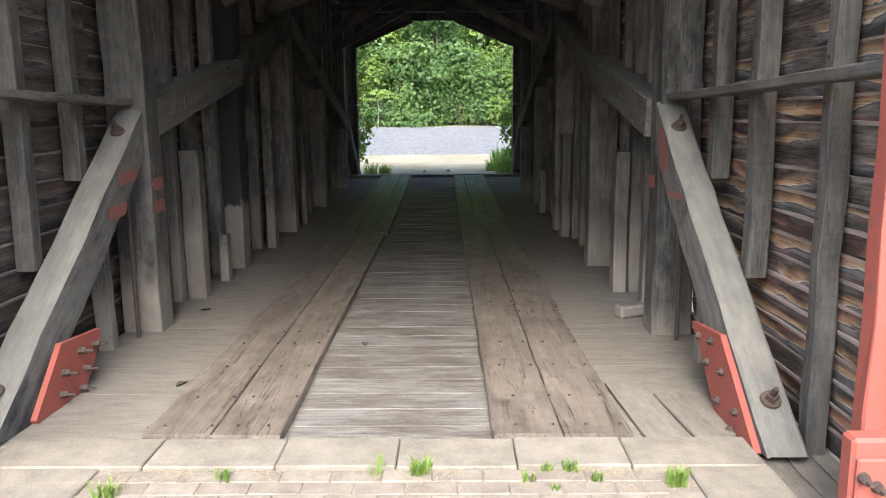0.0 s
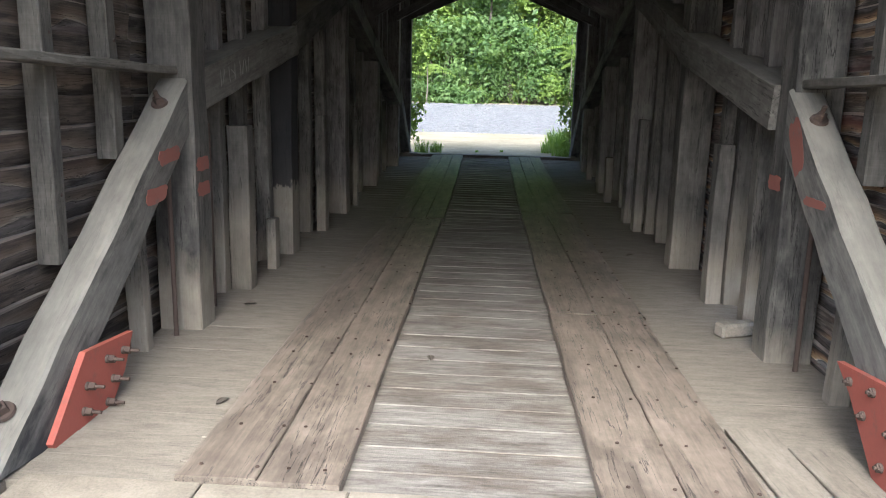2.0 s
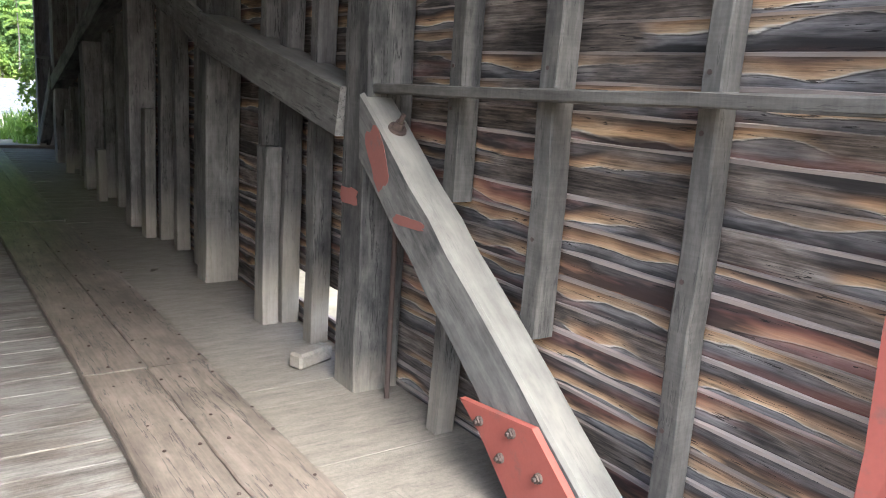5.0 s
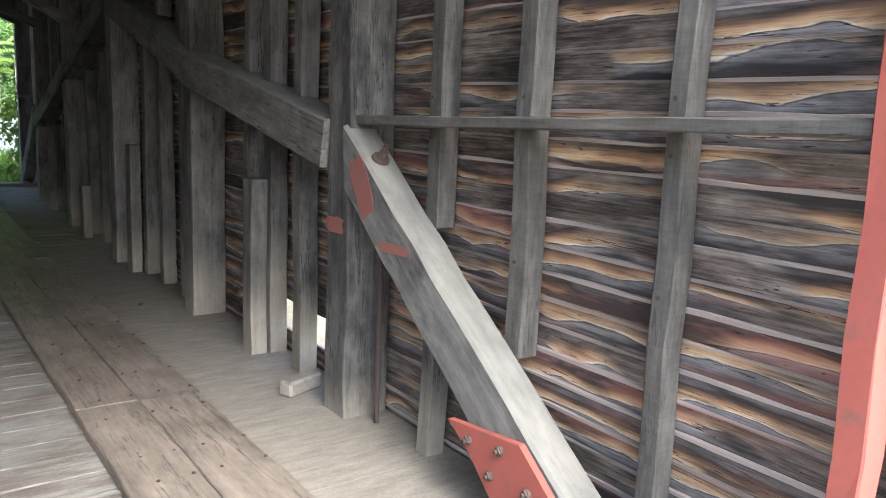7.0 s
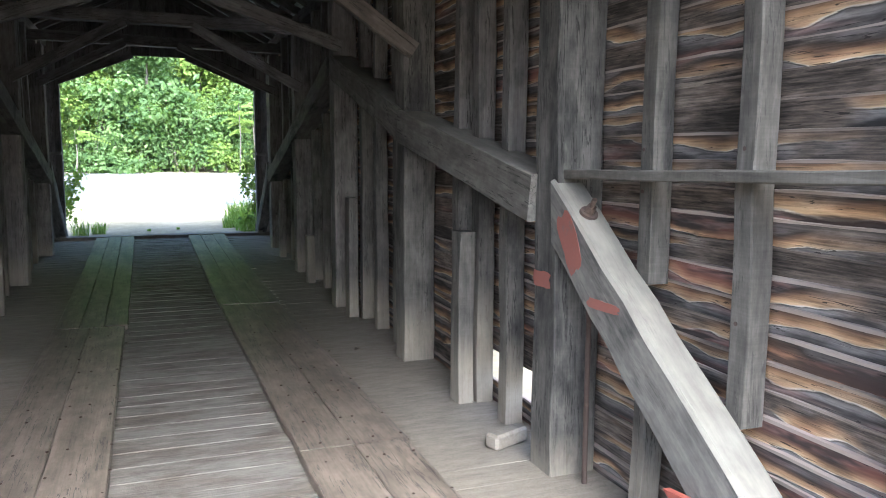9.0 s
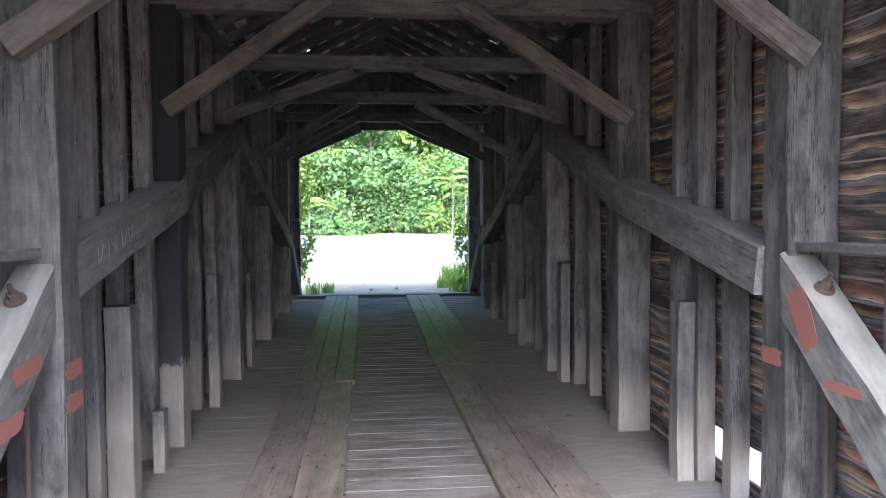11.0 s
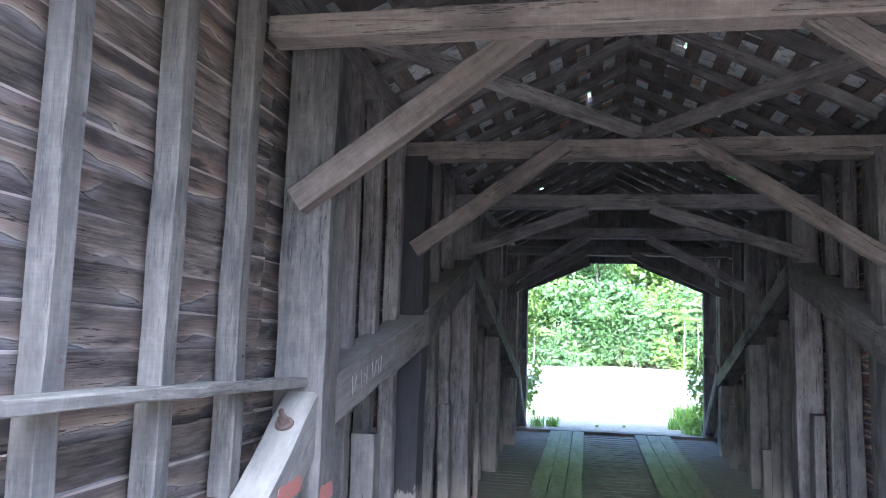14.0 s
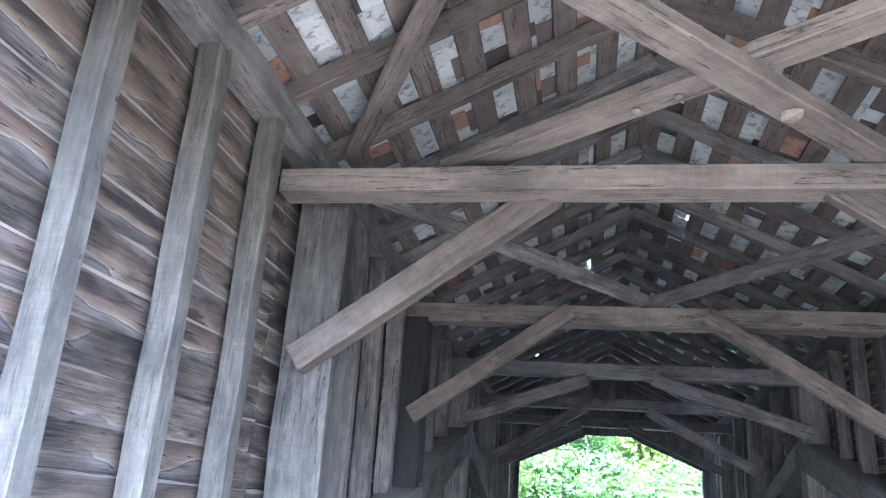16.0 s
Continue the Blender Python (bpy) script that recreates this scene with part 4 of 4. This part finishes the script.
# ---- foliage ----
def leaf_cloud(name, centres, per, spread, size, material, seed, droop=0.3):
    """Many small pointed leaves round the given centres, one mesh."""
    r = np.random.default_rng(seed)
    c = np.repeat(np.array(centres, float), per, axis=0)
    n = len(c)
    s_ = size * r.uniform(0.55, 1.25, n)
    off = r.normal(0, 1, (n, 3))
    c = c + off * np.array(spread)
    # leaves face outwards and up from the middle of their spray
    nrm = off * 0.55 + np.array([0, -0.25, 0.75]) + r.normal(0, 0.5, (n, 3))
    nrm /= np.linalg.norm(nrm, axis=1)[:, None]
    a = r.normal(0, 1, (n, 3))
    a[:, 2] -= droop
    a -= (a * nrm).sum(1)[:, None] * nrm
    a /= np.linalg.norm(a, axis=1)[:, None]
    b = np.cross(nrm, a)
    up = nrm
    pts = np.stack([c - a * s_[:, None] * 0.5, c + b * s_[:, None] * 0.3 + up * s_[:, None] * 0.08, c + a * s_[:, None] * 0.5, c - b * s_[:, None] * 0.3 + up * s_[:, None] * 0.08], 1).reshape(-1, 3)
    k = np.arange(n)[:, None] * 4
    f = np.concatenate([k + np.array([[0, 1, 2]]), k + np.array([[0, 2, 3]])], 0)
    me = bpy.data.meshes.new(name)
    me.from_pydata(pts.tolist(), [], f.tolist())
    return me


def trunk_bm(points, r0, r1, sides=8):
    bm = bmesh.new()
    rows = []
    n = len(points) - 1
    for i, p in enumerate(points):
        rad = r0 + (r1 - r0) * i / n
        rows.append([bm.verts.new((p[0] + rad * math.cos(6.2832 * k / sides), p[1] + rad * math.sin(6.2832 * k / sides), p[2])) for k in range(sides)])
    for p, q in zip(rows, rows[1:]):
        for k in range(sides):
            bm.faces.new((p[k], p[(k + 1) % sides], q[(k + 1) % sides], q[k]))
    bm.faces.new(rows[-1])
    return bm


def tree(x, y, height, seed, leaves=2600, size=0.2, low=1.2, wide=2.0, mat=None, lean=0.0):
    r = random.Random(seed)
    z0 = ground_z(x, y)
    root = thing("tree", (x, y, z0), "leafy roadside tree with a thin grey trunk", "tree", "roadside trees")
    pts = [(x + lean * height * f + r.uniform(-0.08, 0.08), y + r.uniform(-0.08, 0.08), z0 - 0.05 + height * f) for f in (0, 0.15, 0.3, 0.5, 0.7, 0.9)]
    part("trunk", trunk_bm(pts, 0.05 + height * 0.009, 0.03), BARK, root)
    centres = []
    for k in range(16):
        f = r.uniform(0.25, 0.92)
        bx, by, bz = x + lean * height * f, y, z0 + height * f
        ang, ln = r.uniform(0, 6.28), wide * r.uniform(0.4, 1.0) * (1.15 - f * 0.6)
        ex, ey, ez = bx + math.cos(ang) * ln, by + math.sin(ang) * ln, bz + r.uniform(0.1, 0.7)
        v = trunk_bm([(bx, by, bz), ((bx + ex) / 2, (by + ey) / 2, (bz + ez) / 2 + 0.1), (ex, ey, ez)], 0.03, 0.008, 5)
        part("limb", v, BARK, root)
        for q in (0.5, 0.75, 1.0):
            centres.append((bx + (ex - bx) * q + r.uniform(-0.3, 0.3), by + (ey - by) * q + r.uniform(-0.3, 0.3), max(z0 + low, bz + (ez - bz) * q + r.uniform(-0.25, 0.25))))
    piece("crown", leaf_cloud("crown", centres, leaves // len(centres), (0.34, 0.34, 0.2), size, mat or LEAF, seed), mat or LEAF, root)
    return root


def shrub(x, y, w, h, seed, leaves=700, size=0.13, mat=None, name="shrub", label="low leafy roadside shrub"):
    r = random.Random(seed)
    z0 = ground_z(x, y)
    root = thing(name, (x, y, z0), label, "shrub", "roadside shrubs")
    centres = [(x + r.uniform(-w, w), y + r.uniform(-w, w) * 0.6, z0 + h * r.uniform(0.12, 1.0) ** 1.2) for _ in range(14)]
    for cx, cy, cz in centres:
        v = trunk_bm([(x + (cx - x) * 0.3, y + (cy - y) * 0.3, z0 - 0.02), (x + (cx - x) * 0.7, y + (cy - y) * 0.7, z0 + (cz - z0) * 0.6), (cx, cy, cz)], 0.012, 0.004, 4)
        part("stem", v, BARK, root)
    piece("foliage", leaf_cloud("foliage", centres, leaves // len(centres), (w * 0.24, w * 0.2, h * 0.14), size, mat or LEAF, seed), mat or LEAF, root)
    return root


tr = random.Random(77)
for k in range(13):
    tree(-9.5 + 1.6 * k + tr.uniform(-0.7, 0.7), 37.6 + tr.uniform(-0.9, 2.4), tr.uniform(6, 10), 200 + k, 6400, 0.25, 1.2, 2.1, LEAF_LIGHT if k % 2 == 1 else LEAF, tr.uniform(-0.12, 0.12))
for k in range(10):
    tree(-13 + 2.9 * k + tr.uniform(-0.9, 0.9), 42.5 + tr.uniform(-1, 2), tr.uniform(10, 13), 300 + k, 7600, 0.28, 0.6, 3.0, LEAF, tr.uniform(-0.08, 0.08))
for k in range(26):
    shrub(-9.8 + 0.78 * k + tr.uniform(-0.3, 0.3), 36.0 + tr.uniform(-0.4, 1.2), tr.uniform(0.8, 1.3), tr.choice((0.7, 1.2, 1.8, 2.8, 3.6)), 400 + k, 2200, 0.18, LEAF_LIGHT if k % 4 == 0 else LEAF)
def frond_tree(x, y, h, seed, n=9):
    """A thin young tree whose long leaves carry rows of narrow leaflets."""
    r = random.Random(seed)
    z0 = ground_z(x, y)
    root = thing("sapling", (x, y, z0), "slender sapling with long feathery compound leaves", "sapling", "saplings")
    part("trunk", trunk_bm([(x, y, z0 - 0.05), (x + 0.05, y, z0 + h * 0.5), (x, y, z0 + h)], 0.035, 0.012, 6), BARK, root)
    for _ in range(n):
        a, ln = r.uniform(0, 6.28), r.uniform(0.8, 1.3)
        bz = z0 + h * r.uniform(0.72, 1.0)
        dx, dy = math.cos(a), math.sin(a) * 0.5
        bm = bmesh.new()
        last = None
        for i in range(0, 13):
            f = i / 12
            px, py, pz = dx * ln * f, dy * ln * f, 0.35 * ln * (f - 1.3 * f * f)
            rachis = [bm.verts.new((px - dy * 0.004 * q, py + dx * 0.004 * q, pz)) for q in (1, -1)]
            if last:
                bm.faces.new((last[0], rachis[0], rachis[1], last[1]))
            last = rachis
            for sgn in (1, -1) if i else ():
                l2, w = 0.24 * (1.1 - 0.5 * f), 0.035
                ex, ey, ez = px - dy * sgn * l2 + dx * 0.05, py + dx * sgn * l2 * 0.4 + dy * 0.05, pz - 0.55 * l2
                v = [rachis[0] if sgn > 0 else rachis[1]] + [bm.verts.new(q) for q in (((px + ex) / 2 + dx * w, (py + ey) / 2, (pz + ez) / 2 + w), (ex, ey, ez), ((px + ex) / 2 - dx * w, (py + ey) / 2, (pz + ez) / 2 - w))]
                bm.faces.new(v)
        part("frond", bm, LEAF_LIGHT, root, "", pose(x, y, bz))
    return root


frond_tree(3.2, 34.9, 3.0, 1, 11)
frond_tree(3.8, 35.3, 2.4, 2, 9)
frond_tree(-3.0, 35.2, 1.7, 3, 9)
# the deeper woods, too many leaves to count
wr = random.Random(8)
deep = [(wr.uniform(-16, 16), wr.uniform(39, 50), 1.2 + 9.5 * wr.random() ** 0.9) for _ in range(420)]
tagged(piece("woods", leaf_cloud("woods", deep, 80, (0.8, 0.8, 0.6), 0.36, LEAF, 9), LEAF), "dense leafy woods behind the roadside trees", "woods", kind="stuff")
# a plain sheet coloured near-black for the shade in the gaps between trees
BACK = stone_material("woods_gap_shade", (0.012, 0.022, 0.008), (0.02, 0.04, 0.012), (0.035, 0.065, 0.02), 0.5, 0.0)
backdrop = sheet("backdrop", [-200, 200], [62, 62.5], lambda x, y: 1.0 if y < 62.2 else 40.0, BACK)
tagged(backdrop, "flat near-black green sheet standing in for shaded woodland beyond the road", "woods", kind="structure")

# ---- plants at the bridge ends ----
vine_l = thing("vine", (-1.72, 17.4, 0), "leafy creeper climbing the far jamb", "vine", "creepers")
vr = random.Random(5)
cs = [(-1.66 + vr.uniform(-0.12, 0.14), 17.45 + vr.uniform(-0.1, 0.2), vr.uniform(0.5, 2.9)) for _ in range(20)]
piece("foliage", leaf_cloud("foliage", cs, 34, (0.07, 0.07, 0.12), 0.11, LEAF_LIGHT, 51), LEAF_LIGHT, vine_l)
part("stem", trunk_bm([(-1.72, 17.42, -0.05), (-1.69, 17.4, 1.0), (-1.72, 17.42, 2.0), (-1.68, 17.4, 2.9)], 0.012, 0.005, 6), BARK, vine_l)
vine_r = thing("vine", (1.7, 17.4, 0), "leafy creeper climbing the far jamb", "vine", "creepers")
cs = [(1.66 + vr.uniform(-0.14, 0.12), 17.45 + vr.uniform(-0.1, 0.2), vr.uniform(0.1, 1.7)) for _ in range(16)]
piece("foliage", leaf_cloud("foliage", cs, 40, (0.08, 0.07, 0.1), 0.11, LEAF_LIGHT, 52), LEAF_LIGHT, vine_r)
part("stem", trunk_bm([(1.7, 17.42, -0.05), (1.66, 17.4, 0.6), (1.7, 17.42, 1.2), (1.66, 17.4, 1.7)], 0.012, 0.005, 6), BARK, vine_r)


def tuft(x, y, z, h, n, seed, mat, label="small green weed growing between the pavers"):
    r = random.Random(seed)
    bm = bmesh.new()
    for _ in range(n):
        a, ln = r.uniform(0, 6.28), h * r.uniform(0.5, 1.1)
        out = ln * r.uniform(0.2, 0.8)
        w = 0.012 * h + 0.003
        px, py = math.cos(a), math.sin(a)
        ox, oy = r.uniform(-0.5, 0.5) * h, r.uniform(-0.5, 0.5) * h
        v = [bm.verts.new((ox - py * w, oy + px * w, 0)), bm.verts.new((ox + py * w, oy - px * w, 0)), bm.verts.new((ox + px * out * 0.5 + py * w, oy + py * out * 0.5 - px * w, ln * 0.7)), bm.verts.new((ox + px * out * 0.5 - py * w, oy + py * out * 0.5 + px * w, ln * 0.7)), bm.verts.new((ox + px * out, oy + py * out, ln))]
        bm.faces.new((v[0], v[1], v[2], v[3]))
        bm.faces.new((v[3], v[2], v[4]))
    return tagged(part("weed", bm, mat, None, "", pose(x, y, z)), label, "weed", "weeds")


for k, (x, y, h, n) in enumerate(((0.048, 3.31, 0.07, 12), (0.232, 3.30, 0.07, 70), (0.734, 3.32, 0.04, 30), (0.832, 3.32, 0.05, 34), (0.654, 3.24, 0.04, 24), (0.916, 3.23, 0.04, 22), (1.217, 3.21, 0.07, 80), (-0.945, 3.12, 0.07, 40), (-0.545, 3.25, 0.05, 24), (0.75, 3.17, 0.03, 14))):
    tuft(x, y, 0.022, h, n, 60 + k, LEAF_LIGHT)
for k, (x, y, h, n) in enumerate(((-1.2, 18.0, 0.25, 90), (-0.3, 18.3, 0.06, 70), (0.25, 18.5, 0.06, 60), (1.45, 17.9, 0.22, 70), (1.6, 17.6, 0.35, 80), (1.3, 18.6, 0.3, 110), (1.7, 19.0, 0.6, 160), (-1.5, 17.8, 0.3, 80), (1.6, 19.8, 0.5, 140))):
    tuft(x, y, ground_z(x, y) - 0.01, h, n, 80 + k, LEAF_LIGHT, "tuft of green grass at the far end of the deck")

# ---- shingles, last ----
roof = tagged(new_empty("roof", (RIDGE_X, 9.7, RIDGE_Z)), "old shingle roof of the covered bridge", "roof", kind="structure")
sr = random.Random(31)
shingle_me = []
for w in (0.12, 0.16, 0.2, 0.24):
    bm = box_bm(w - 0.004, 0.24, 0.012, 0)
    me = bpy.data.meshes.new("shingle")
    bm.to_mesh(me)
    bm.free()
    shingle_me.append((w, me))
far_verts, far_faces = [], []
near_count = 0
for side in (1, -1):
    tilt = math.degrees(math.atan(PITCH))
    d = -0.02
    while d < 2.55:
        y = Y0 - 0.35
        while y < Y1 + 0.35:
            w, me = shingle_me[sr.randrange(4)]
            x = RIDGE_X + side * (d + 0.09) * cosp
            m = Matrix.Translation((x, y + w / 2, roof_z(x) + 0.052)) @ Matrix.Rotation(radians(side * tilt), 4, "Y") @ Matrix.Rotation(radians(90), 4, "Z") @ Matrix.Rotation(radians(-2.0 * side), 4, "X")
            hole = y > 7.5 and sr.random() < 0.004
            if not hole:
                if 4.3 < y < 7.0 and 0.1 < d < 2.4 and near_count < 300 and (side < 0 or y < 5.6):
                    piece("shingle", me, SHINGLE, roof, "", m)
                    near_count += 1
                else:
                    k = len(far_verts)
                    far_verts.extend((m @ v.co)[:] for v in me.vertices)
                    far_faces.extend(tuple(k + i for i in p.vertices) for p in me.polygons)
            y += w
        d += 0.165
me = bpy.data.meshes.new("shingles")
me.from_pydata(far_verts, [], far_faces)
tagged(piece("shingles", me, SHINGLE_FAR, roof), "rows of old shingles", kind="stuff")

# ---- dry straw lying in the sandy joints of the paving ----
sr = random.Random(31)
straw_bm = bmesh.new()
for _ in range(260):
    cx, cy = sr.choice((-0.9, -0.55, 0.15, 0.95, 1.25)) + sr.gauss(0, 0.22), 3.28 + sr.gauss(0, 0.07)
    if cy > 3.33 or abs(cx) > 1.5:
        continue
    a, ln, w = sr.uniform(0, 3.14), sr.uniform(0.02, 0.07), 0.0012
    dx, dy = math.cos(a), math.sin(a)
    vs = [straw_bm.verts.new((cx + dx * ln * f - dy * w * g, cy + dy * ln * f + dx * w * g, 0.030 + 0.004 * f)) for f, g in ((0, -1), (1, -1), (1, 1), (0, 1))]
    straw_bm.faces.new(vs)
STRAW = stone_material("dry_straw", (0.2, 0.16, 0.09), (0.3, 0.24, 0.14), (0.38, 0.31, 0.19), 40)
tagged(part("straw", straw_bm, STRAW), "dry straw scattered over the sandy paving", "straw", kind="stuff")
